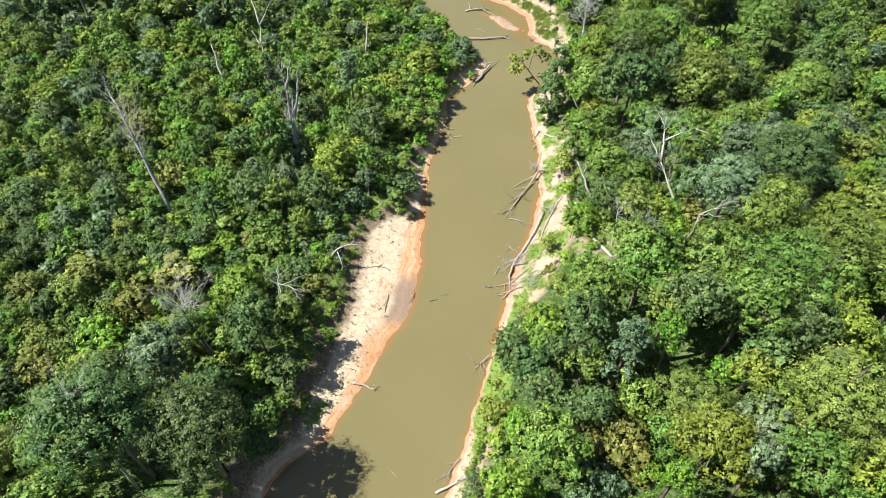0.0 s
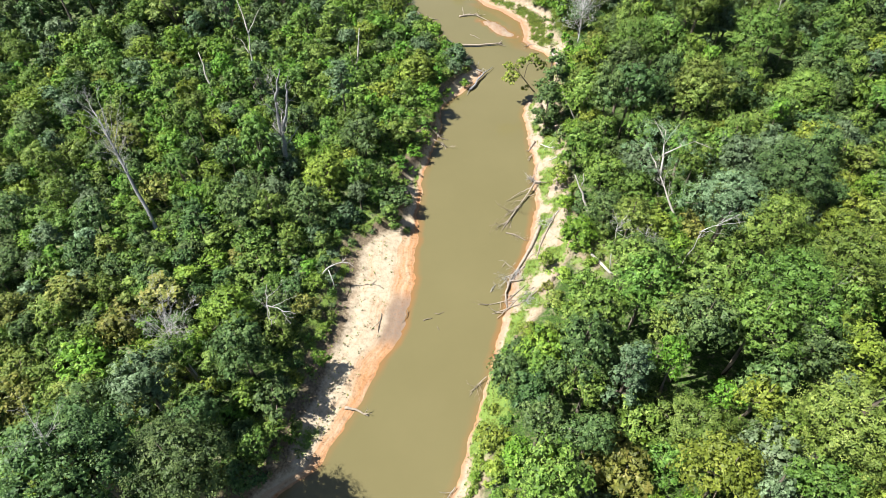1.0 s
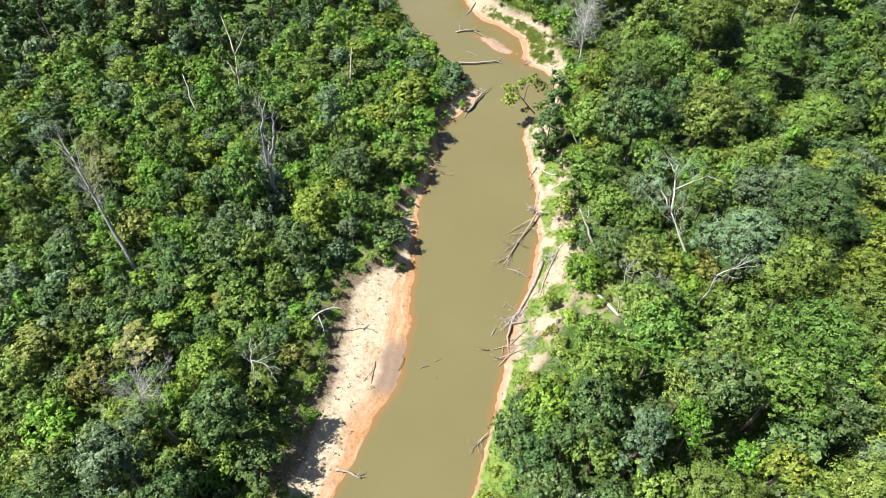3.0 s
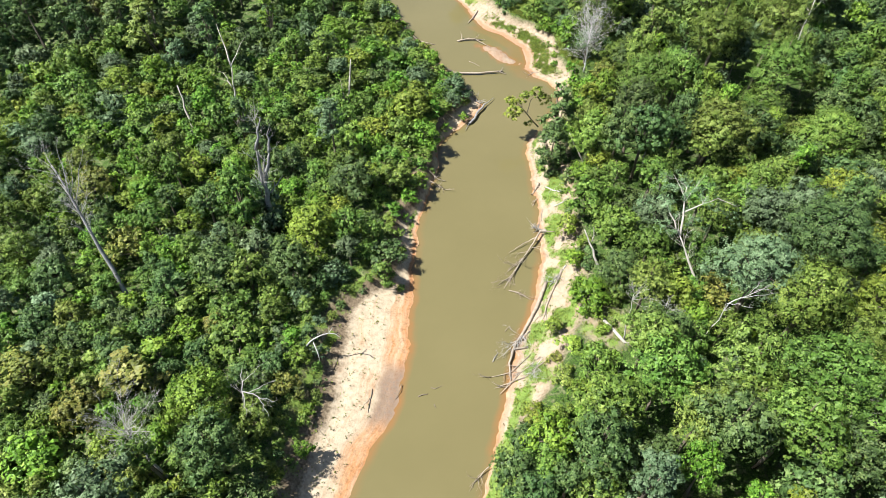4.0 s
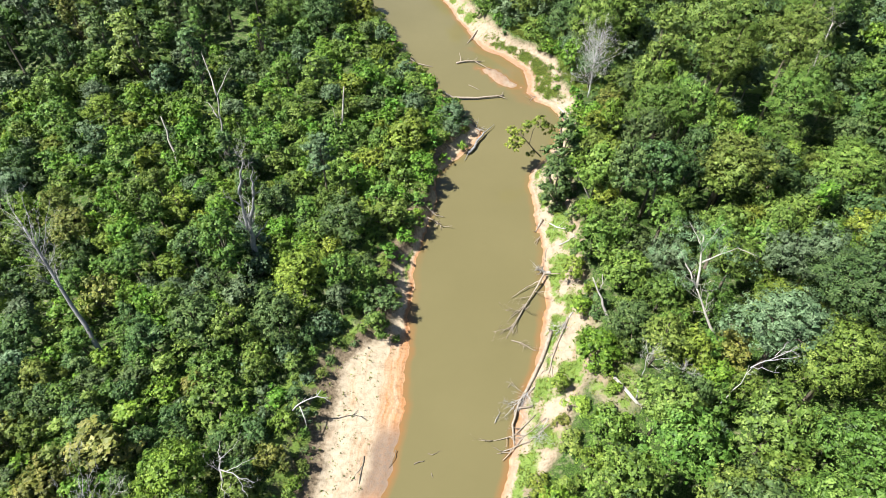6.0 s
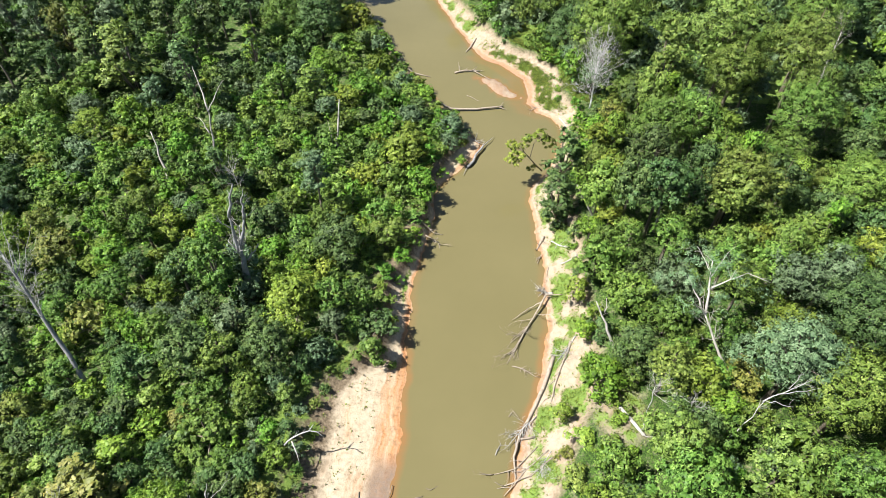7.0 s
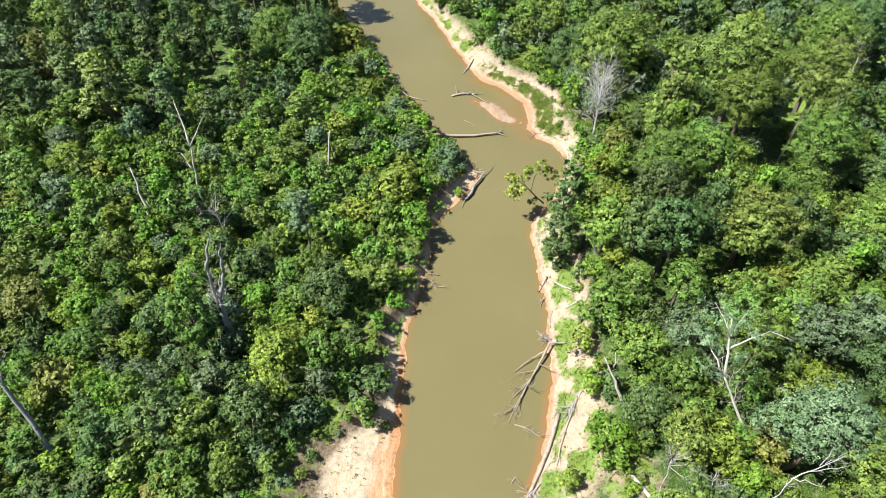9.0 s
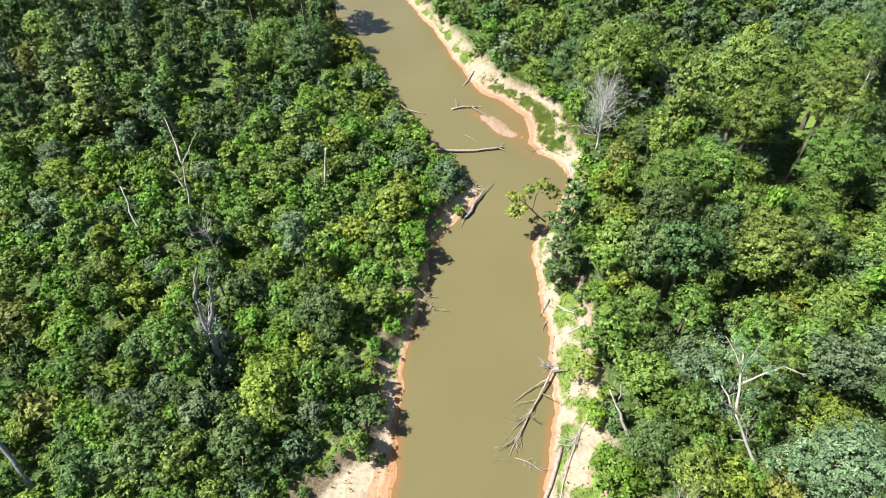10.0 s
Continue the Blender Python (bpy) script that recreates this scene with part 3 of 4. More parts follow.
NAMES = {
    "big": ("broadleaf_tree", "tree", "broad {} broadleaf tree with a lobed crown", "forest canopy trees"),
    "huge": ("broadleaf_tree", "tree", "very broad {} broadleaf tree with a billowing crown", "forest canopy trees"),
    "mid": ("woodland_tree", "tree", "medium {} broadleaf tree crowded among neighbours", "forest middle trees"),
    "small": ("young_tree", "tree", "small bushy {} young tree in the thicket", "thicket trees"),
    "shrub": ("shrub", "shrub", "low leafy {} shrub near the river bank", "shrubs"),
    "tall": ("tall_tree", "tree", "tall narrow {} tree rising over the canopy", "tall trees"),
    "column": ("vine_covered_tree", "tree", "slender dead tree clothed in {} creeper", "vine-clad trees"),
}
PLACED = []


def tree(form, x, y, top, radius, tone="mid", lean=(0, 0), rng=random):
    """A tree on the ground at x, y, its top at that height over the water and its crown of that radius."""
    if form == "big" and radius > 6.7:
        form = "huge"
    k = rng.choice(FORMS[form])
    z = height(x, y)
    s = radius / k.radius
    tall = max(top - z, 0.8 * radius)
    sz = min(max(s * rng.uniform(0.85, 1.15), 0.35 * tall / k.rise), 1.05 * tall / k.rise)
    name, category, label, group = NAMES[form]
    ob = tagged(new(name), label.format(WORDS[tone]), category, group)
    ob.matrix_basis = pose(x, y, z - 0.15, lean[0], lean[1], rng.uniform(0, 360))
    r = k.trunk_r * (0.6 + 0.4 * s) * (0.7 + tall / 50)
    trunk = new("trunk", rng.choice(TRUNKS))
    trunk.scale = (r, r, max(tall - 0.45 * k.rise * sz, 0.4 * tall))
    crown = new("crown", k.crown(tone))
    boughs = new("branchwork", k.limb_mesh)
    for p in (crown, boughs):
        p.location.z, p.scale = tall + 0.1, (s, s, sz)
    for p in (trunk, crown, boughs):
        p.parent = ob
    PLACED.append((x, y, radius, top, form))
    return ob

# ---- trees that stand out ----
tree("big", -42.0, 37.4, 31.8, 8.6, "dark")
tree("big", -31.3, 37.3, 26.5, 6.9, "dark")
tree("big", -40.0, 50.4, 23.4, 5.4, "grey")
tree("mid", -65.2, 54.9, 11.9, 5.2, "olive")
tree("mid", -57.2, 60.4, 11.7, 6.2, "vivid")
tree("column", -47.0, 74.7, 12.6, 4.6, "olive")
tree("big", -32.9, 67.9, 16.8, 5.7, "lime")
tree("big", -28.3, 58.7, 20.4, 5.6, "dark")
tree("mid", -30.9, 82.8, 11.0, 5.8, "mid")
tree("small", -44.9, 80.6, 10.0, 4.5, "vivid")
tree("mid", -52.9, 68.9, 12.1, 5.2, "olive")
tree("mid", -64.8, 75.6, 12.7, 5.6, "olive")
tree("big", -33.6, 46.3, 18.1, 4.5, "dark")
tree("small", -28.6, 54.3, 10.8, 3.1, "lime")
tree("mid", 15.1, 55.0, 14.0, 4.2, "dark")
tree("mid", 18.1, 50.7, 14.3, 4.4, "dark")
tree("small", 11.5, 40.3, 8.4, 2.8, "lime")
tree("big", 18.7, 35.8, 20.3, 5.7, "mid")
tree("mid", 18.8, 45.1, 15.7, 4.2, "dark")
tree("big", 26.9, 55.8, 22.5, 5.4, "dark")
tree("big", 30.8, 62.9, 20.5, 5.8, "mid")
tree("tall", 32.7, 50.1, 23.4, 3.6, "grey")
tree("mid", 26.9, 50.5, 15.3, 3.7, "mid")
tree("mid", 34.8, 46.9, 12.7, 4.3, "mid")
tree("mid", 31.0, 38.5, 12.6, 6.0, "olive")
tree("mid", 22.6, 61.2, 11.0, 4.5, "vivid")
tree("big", 40.2, 67.1, 22.5, 6.0, "mid")
tree("big", 39.5, 74.0, 20.3, 5.3, "olivegreen")
tree("big", 42.6, 59.1, 21.2, 4.8, "olivegreen")
tree("big", 44.2, 55.4, 26.9, 6.0, "dark")
tree("big", 55.6, 70.2, 21.5, 6.6, "olivegreen")
tree("big", 62.2, 62.2, 28.3, 7.8, "mid")
tree("big", 74.1, 66.8, 27.7, 7.0, "mid")
tree("big", 53.5, 55.7, 25.9, 5.9, "mid")
tree("big", 61.8, 52.0, 23.3, 5.9, "dark")
tree("big", 67.8, 51.9, 24.2, 5.5, "lime")
tree("mid", 55.6, 49.1, 19.8, 5.2, "dark")
tree("big", 43.7, 43.7, 14.3, 7.4, "olivegreen")
tree("big", 40.7, 33.8, 23.1, 6.1, "lime")
tree("big", 55.0, 42.7, 18.8, 5.4, "mid")
tree("mid", 52.4, 38.4, 16.6, 5.8, "grey")
tree("big", 56.2, 36.9, 30.4, 7.0, "olivegreen")
tree("big", 53.6, 31.5, 23.4, 5.6, "mid")
tree("big", -18.9, 105.9, 17.0, 6.2, "lime")
tree("mid", -12.6, 107.6, 14.5, 3.9, "mid")
tree("tall", -17.7, 136.7, 21.9, 3.4, "grey")
tree("column", -40.5, 143.8, 19.2, 2.8, "dark")
tree("big", -36.9, 96.2, 15.7, 5.5, "dark")
tree("big", -22.8, 97.2, 15.2, 5.3, "dark")
tree("mid", -4.7, 103.9, 7.7, 4.8, "dark")
tree("tall", -34.9, 113.1, 22.1, 4.6, "mid")
tree("mid", -27.4, 129.3, 14.2, 5.0, "dark")
tree("mid", -3.7, 126.9, 11.0, 5.8, "mid")
tree("mid", 1.8, 155.0, 12.5, 6.2, "lime")
tree("big", -11.9, 122.2, 15.5, 6.0, "dark")
tree("mid", -56.8, 119.7, 13.7, 4.5, "vivid")
tree("mid", -35.3, 98.6, 13.6, 4.3, "dark")
tree("mid", -49.4, 130.3, 12.1, 4.2, "lime")
tree("mid", -69.7, 123.8, 13.3, 5.1, "olive")
tree("mid", -57.4, 106.5, 11.7, 4.7, "olive")
tree("tall", 35.7, 135.5, 14.8, 5.0, "dark")
tree("big", 43.2, 131.1, 21.6, 6.3, "mid")
tree("big", 47.5, 126.5, 24.2, 5.3, "dark")
tree("big", 52.5, 124.6, 26.8, 6.3, "dark")
tree("mid", 44.7, 126.3, 13.2, 3.3, "lime")
tree("mid", 39.1, 113.7, 15.4, 5.7, "mid")
tree("big", 42.8, 104.8, 15.3, 6.0, "mid")
tree("mid", 53.3, 116.4, 18.0, 4.5, "mid")
tree("small", 34.8, 110.6, 8.8, 3.1, "lime")
tree("mid", 34.5, 90.1, 10.6, 4.9, "vivid")
tree("small", 34.5, 101.2, 7.8, 3.0, "vivid")
tree("big", 43.6, 87.0, 18.2, 4.7, "olivegreen")
tree("mid", 48.6, 85.2, 16.2, 4.7, "lime")
tree("big", 78.5, 126.3, 23.4, 5.3, "dark")
tree("big", 69.6, 126.9, 25.7, 7.0, "olivegreen")
tree("big", 99.0, 127.3, 20.4, 7.6, "mid")
tree("big", 88.2, 122.6, 18.3, 6.5, "dark")
tree("big", 70.1, 101.1, 22.3, 5.8, "grey")
tree("big", 76.1, 101.3, 23.5, 5.8, "grey")
tree("big", 73.9, 88.2, 29.4, 7.5, "dark")
tree("big", 60.7, 83.8, 26.7, 7.4, "grey")
tree("big", 67.6, 78.4, 25.8, 7.2, "mid")
tree("mid", 68.8, 101.7, 14.5, 3.9, "lime")
tree("mid", 82.7, 123.0, 13.5, 5.5, "mid")
tree("big", 61.4, 102.2, 20.1, 4.5, "mid")
tree("mid", 97.7, 118.6, 15.6, 6.4, "dark")
tree("tall", -74.9, 190.1, 24.9, 7.4, "olivegreen")
tree("tall", -86.6, 196.4, 21.3, 5.3, "dark")
tree("tall", -99.3, 210.0, 22.4, 5.6, "olive")
tree("column", -55.6, 181.0, 25.9, 3.7, "dark")
tree("mid", -67.8, 183.7, 13.1, 4.4, "grey")
tree("column", -40.5, 143.8, 18.1, 2.5, "dark")
tree("column", -43.0, 201.7, 19.8, 3.3, "vivid")
tree("tall", -24.6, 183.1, 15.2, 4.7, "mid")
tree("big", -36.4, 228.8, 18.3, 9.1, "mid")
tree("mid", -15.7, 227.2, 13.0, 7.9, "lime")
tree("mid", 13.9, 168.6, 6.3, 5.1, "grey")
tree("big", 59.0, 191.4, 30.9, 11.5, "mid")
tree("big", 52.3, 208.7, 19.1, 8.4, "dark")
tree("tall", 64.0, 162.6, 34.3, 5.3, "olivegreen")
tree("big", 59.0, 154.8, 27.2, 4.6, "olivegreen")
tree("big", 58.9, 142.9, 27.8, 7.3, "mid")
tree("mid", 54.1, 163.7, 13.9, 3.7, "olive")
tree("small", 53.2, 156.7, 12.4, 3.6, "lime")
tree("mid", 49.7, 161.0, 11.9, 3.6, "vivid")
tree("big", 81.6, 168.2, 37.8, 11.1, "olivegreen")
tree("big", 80.3, 159.5, 31.0, 7.9, "mid")
tree("big", 94.0, 158.0, 37.9, 7.7, "olivegreen")
tree("big", 92.2, 147.1, 28.4, 7.7, "mid")
tree("big", 65.7, 142.2, 28.5, 5.8, "mid")
tree("big", 85.8, 138.7, 21.3, 7.9, "mid")
tree("big", 67.3, 124.9, 24.6, 6.4, "olivegreen")
tree("big", 62.2, 129.3, 26.1, 4.3, "dark")
tree("mid", -78.6, 145.6, 11.4, 5.6, "vivid")
tree("mid", -63.6, 133.6, 12.7, 4.7, "vivid")
tree("mid", -90.4, 166.2, 13.1, 6.3, "mid")
tree("mid", -42.9, 115.8, 14.3, 4.2, "dark")
tree("mid", -47.0, 102.3, 12.1, 4.6, "vivid")
tree("mid", -10.2, 185.8, 10.0, 6.1, "vivid")
tree("mid", -34.9, 156.9, 10.7, 5.0, "vivid")
tree("mid", -23.9, 198.4, 10.6, 6.5, "vivid")
tree("tall", -91.5, 204.8, 20.3, 5.2, "dark")
tree("mid", -33.8, 187.8, 12.2, 4.8, "mid")
tree("big", -25.4, 221.8, 19.2, 8.8, "dark")
tree("mid", -9.7, 215.0, 10.6, 6.3, "mid")
tree("mid", -0.6, 153.3, 10.8, 5.4, "lime")
tree("mid", 4.3, 143.8, 10.1, 4.6, "vivid")
tree("mid", 83.0, 156.7, 15.9, 3.6, "grey")
tree("big", 110.5, 181.9, 34.0, 7.8, "mid")
tree("big", 123.1, 189.7, 31.9, 7.5, "dark")
tree("tall", 39.5, 148.7, 16.1, 4.5, "dark")
tree("big", 54.2, 136.4, 25.4, 5.7, "dark")
tree("big", -28.0, 256.0, 19.0, 4.8, "dark")
tree("big", -33.0, 249.0, 18.0, 4.4, "dark")
tree("tall", -26.0, 263.0, 20.0, 3.6, "mid")
tree("big", -36.0, 262.0, 19.0, 5.0, "dark")
tree("mid", -21.5, 250.0, 11.0, 3.6, "olive")
tree("mid", -14.0, 236.5, 9.5, 3.4, "lime")
tree("small", -19.8, 78.4, 9.2, 3.2, "lime")
tree("small", -21.5, 83.5, 8.0, 2.8, "vivid")
tree("shrub", 15.5, 157.5, 3.4, 2.0, "vivid")
tree("small", 5.6, 149.5, 5.6, 2.9, "vivid")
tree("small", 9.6, 158.5, 6.2, 3.1, "mid")
tree("small", 13.6, 166.0, 5.6, 2.8, "vivid")
tree("shrub", 10.2, 153.2, 3.2, 2.0, "vivid")
tree("mid", 12.2, 161.5, 7.4, 3.0, "grey")
tree("small", 4.4, 142.0, 5.4, 2.8, "vivid")
tree("small", 2.6, 134.5, 5.4, 2.8, "mid")
tree("small", -3.4, 118.5, 6.0, 2.8, "vivid")
tree("small", -4.8, 111.0, 6.0, 2.9, "mid")
tree("tall", -20.5, 258.0, 27.0, 4.6, "dark")
tree("tall", -22.5, 263.5, 28.0, 4.8, "mid")
tree("big", -27.5, 269.0, 27.0, 5.4, "dark")

# ---- dead wood ----


def stem(points, r0, r1, sides=8):
    n = len(points)
    return rings(points, [r0 + (r1 - r0) * k / (n - 1) for k in range(n)], sides)


def bend(a, b, n, sag, rng):
    """Points from a to b with a slight wander."""
    a, b = Vector(a), Vector(b)
    off = [Vector((rng.uniform(-1, 1), rng.uniform(-1, 1), rng.uniform(-0.5, 0.5))) * sag for _ in range(n + 1)]
    return [a.lerp(b, k / n) + off[k] * math.sin(math.pi * k / n) for k in range(n + 1)]


def twigs(rng, path, count, length, radius, lift=0.0, levels=1, spread=1.0, start=0.3):
    out = []
    for _ in range(count):
        k = rng.randint(max(1, int(start * len(path))), len(path) - 1)
        d = (Vector(path[k]) - Vector(path[k - 1])).normalized()
        side = Vector((rng.gauss(0, 1), rng.gauss(0, 1), rng.gauss(0.2, 0.6))).normalized()
        out += limbs(rng, path[k], d + side * spread, length * rng.uniform(0.5, 1.2), radius, levels, 3, 0.2, lift, 4)
    return out


def dead_tree(seed, foot, top, r, count, length, mat, label, spread=0.9, start=0.45, levels=2, name="dead_tree", forks=(), wood_mat=None):
    """A bare standing tree; foot and top in place, forks further stems (from, to, radius)."""
    rng = random.Random(seed)
    foot = (foot[0], foot[1], height(foot[0], foot[1]) - 0.3)
    path = bend(foot, top, 7, 0.25, rng)
    ob = tagged(new(name), label, "tree", "dead trees")
    new("trunk", from_arrays("trunk", *stem(path, r, r * 0.3), wood_mat or mat, True)).parent = ob
    for _ in range(count):
        bough = twigs(rng, path, 1, length, max(r * 0.15, 0.05), 0.03, levels, spread, start)
        new("branch", from_arrays("branch", *joined(bough), mat, True)).parent = ob
    for a, b, q in forks:
        way = bend(a, b, 5, 0.3, rng)
        limb = new("limb", from_arrays("limb", *stem(way, q, q * 0.3, 7), wood_mat or mat, True))
        limb.parent = ob
        for _ in range(3):
            new("twig", from_arrays("twig", *joined(twigs(rng, way, 1, length * 0.6, q * 0.25, 0.03, 1, spread, 0.3)), mat, True)).parent = limb
    return ob


dead_tree(1, (-53.6, 92.9), (-60.7, 103.4, 28.5), 0.46, 30, 4.6, TWIG, "tall leaning grey dead tree with fine bare twigs", 0.8, 0.6, 3, forks=(((-60.0, 102.4, 27.5), (-63.1, 104.9, 29.5), 0.09), ((-59.0, 101.3, 26.4), (-61.7, 108.2, 31.0), 0.08), ((-58.1, 100.4, 25.0), (-56.8, 107.3, 31.0), 0.07)), wood_mat=GREY_BARK)
dead_tree(2, (-30.0, 113.6), (-28.9, 113.9, 18.0), 0.9, 12, 3.6, TWIG, "forked grey dead tree with broken limbs and vines", 1.1, 0.8, 2,
          forks=(((-29.2, 113.9, 16.0), (-28.9, 114.0, 25.0), 0.52), ((-28.9, 114.0, 25.0), (-26.6, 114.4, 32.0), 0.34), ((-28.6, 113.9, 17.5), (-26.5, 114.0, 24.5), 0.5), ((-26.5, 114.0, 24.5), (-25.9, 114.3, 29.0), 0.34), ((-28.3, 113.9, 14.0), (-25.4, 114.0, 18.0), 0.2), ((-29.0, 113.9, 22.0), (-31.4, 113.6, 25.0), 0.14)), wood_mat=GREY_BARK)
dead_tree(3, (-44.8, 152.0), (-43.7, 157.1, 19.5), 0.36, 0, 2.0, PALE, "pale forked dead tree over the thicket", 0.8, 0.8, 1, forks=(((-43.8, 156.8, 19.0), (-46.8, 163.6, 26.0), 0.24), ((-43.8, 156.8, 19.0), (-39.9, 160.5, 24.5), 0.15), ((-44.2, 154.5, 14.5), (-46.2, 156.5, 17.5), 0.2)))
dead_tree(4, (-55.8, 150.0), (-58.7, 156.7, 14.0), 0.40, 0, 2.0, DEAD, "broken grey dead trunk leaning in the thicket")
dead_tree(5, (-16.6, 160.2), (-14.8, 166.8, 15.0), 0.42, 0, 2.0, DEAD, "straight bare grey snag with a broken top")
dead_tree(6, (-16.8, 159.6), (-18.0, 163.6, 11.0), 0.12, 1, 1.5, DEAD, "thin bare leaning snag beside a thicker one")
dead_tree(7, (-37.5, 58.5), (-39.6, 60.2, 17.5), 0.26, 34, 5.0, TWIG, "spreading silver-grey dead tree full of fine twigs", 1.4, 0.75, 3)
for x, y, top, r, tone in ((27.3, 85.1, 6.2, 2.4, "lime"), (29.8, 79.9, 6.6, 2.7, "lime"), (33.5, 77.5, 7.2, 2.6, "olivegreen"), (26.6, 73.5, 7.0, 2.6, "olivegreen"),
                           (20.6, 66.9, 6.0, 2.4, "lime"), (24.2, 66.0, 7.0, 2.8, "mid"), (29.4, 70.6, 8.0, 3.0, "lime"), (26.6, 78.0, 5.2, 1.8, "olive")):
    tree("small", x, y, top, r, tone)
tree("mid", 56.4, 85.6, 15.0, 4.0, "olive")
tree("mid", 52.4, 86.6, 13.5, 3.6, "mid")
tree("small", -52.6, 91.2, 9.4, 3.0, "vivid")
tree("mid", -24.4, 66.6, 12.2, 4.0, "olivegreen")
dead_tree(8, (-26.4, 67.0), (-26.0, 68.2, 13.6), 0.2, 3, 2.4, TWIG, "bare crooked silver-grey limbs spread over a leafy crown", 1.4, 0.85, 2, forks=(((-26.0, 68.2, 13.2), (-20.8, 66.0, 13.4), 0.090), ((-25.0, 67.8, 13.3), (-21.4, 69.0, 14.2), 0.060), ((-26.0, 68.2, 13.2), (-26.2, 71.6, 14.8), 0.072), ((-26.0, 68.2, 13.0), (-24.6, 64.2, 12.9), 0.072), ((-23.4, 67.1, 13.3), (-21.2, 63.8, 12.8), 0.048), ((-26.1, 69.4, 13.8), (-23.2, 72.0, 14.6), 0.048)))
dead_tree(9, (43.6, 130.0), (37.8, 131.3, 14.8), 0.30, 0, 2.0, DEAD, "short pale broken trunk on the wooded bank")
dead_tree(10, (39.0, 96.2), (35.2, 101.4, 13.0), 0.34, 3, 1.6, DEAD, "leaning weathered grey snag by the beach", 0.9, 0.6, 1, forks=(((37.2, 101.0, 10.0), (37.4, 102.5, 12.5), 0.14),))
pale = dead_tree(11, (57.6, 83.8), (49.6, 93.2, 19.5), 0.38, 12, 3.6, PALE, "large pale-barked tree with bare upper limbs", 1.0, 0.7, 2, "pale_tree",
          (((49.8, 93.0, 19.2), (50.4, 98.0, 26.5), 0.24), ((49.8, 93.0, 19.2), (46.6, 97.0, 24.5), 0.18), ((50.0, 95.5, 22.5), (56.5, 97.0, 24.5), 0.18), ((56.5, 97.0, 24.5), (60.0, 95.5, 23.5), 0.09), ((50.3, 96.5, 24.5), (53.5, 99.5, 27.0), 0.1), ((50.3, 97.0, 25.0), (48.5, 100.5, 27.5), 0.09)))
veil = leaf_cloud(79, [(49.5, 98.0, 25.2, 2.4, 0.7), (52.5, 99.0, 26.0, 2.2, 0.7), (46.4, 97.0, 23.4, 2.4, 0.7), (46.8, 94.0, 20.5, 2.2, 0.7), (55.5, 97.5, 23.6, 2.3, 0.6), (51.0, 95.5, 21.4, 2.4, 0.7), (47.6, 100.8, 25.6, 2.2, 0.7), (58.5, 96.5, 22.6, 2.0, 0.6), (53.6, 94.0, 19.6, 2.2, 0.7), (44.6, 99.4, 21.4, 2.0, 0.7), (56.6, 100.0, 23.4, 2.2, 0.7), (50.6, 102.0, 25.4, 2.2, 0.7), (60.0, 94.6, 20.6, 1.8, 0.7)], 5200, 0.26)
new("crown", leaf_mesh("crown", LEAF["grey"], *veil)).parent = pale
dead_tree(12, (50.4, 76.4), (53.4, 77.9, 18.8), 0.14, 3, 2.0, TWIG, "bleached bare limbs jutting flat from the canopy", 1.2, 0.8, 1, forks=(((52.9, 77.8, 18.4), (60.4, 79.7, 20.8), 0.09), ((55.0, 78.4, 19.2), (61.2, 78.6, 20.0), 0.06), ((53.2, 77.8, 18.6), (56.2, 76.2, 19.4), 0.06), ((56.6, 78.8, 19.8), (60.2, 81.0, 21.6), 0.05), ((57.4, 79.0, 19.9), (61.4, 80.2, 21.0), 0.04)))
dead_tree(13, (39.4, 80.5), (39.0, 82.2, 16.6), 0.16, 12, 2.6, TWIG, "small bare whitish dead treetop", 1.3, 0.8, 2)
dead_tree(20, (43.6, 76.8), (43.2, 78.6, 17.2), 0.16, 12, 2.4, TWIG, "small bare whitish dead treetop", 1.3, 0.8, 2)
dead_tree(19, (-44.2, 35.6), (-42.4, 36.4, 30.6), 0.24, 12, 4.2, TWIG, "dead grey limbs in the top of a broad crown", 1.3, 0.8, 2)
dead_tree(14, (52.6, 175.5), (53.0, 178.0, 18.0), 0.30, 70, 6.6, ASH, "ashen dead tree with a full bare crown", 1.0, 0.25, 3)
dead_tree(15, (106.0, 163.0), (106.5, 166.0, 30.0), 0.36, 12, 5.5, PALE, "bleached dead tree with crooked bare limbs", 1.1, 0.5, 2)
dead_tree(16, (63.5, 57.5), (64.0, 58.5, 23.5), 0.22, 10, 4.2, TWIG, "bare grey limbs among green crowns", 1.1, 0.6, 2)
dead_tree(17, (55.4, 126.0), (54.5, 126.6, 19.0), 0.34, 0, 2.0, PALE, "pale straight trunk under a dark crown")
dead_tree(18, (-36.0, 140.0), (-36.5, 141.0, 13.5), 0.18, 14, 4.4, TWIG, "low grey dead treetop in the thicket", 1.2, 0.5, 2)


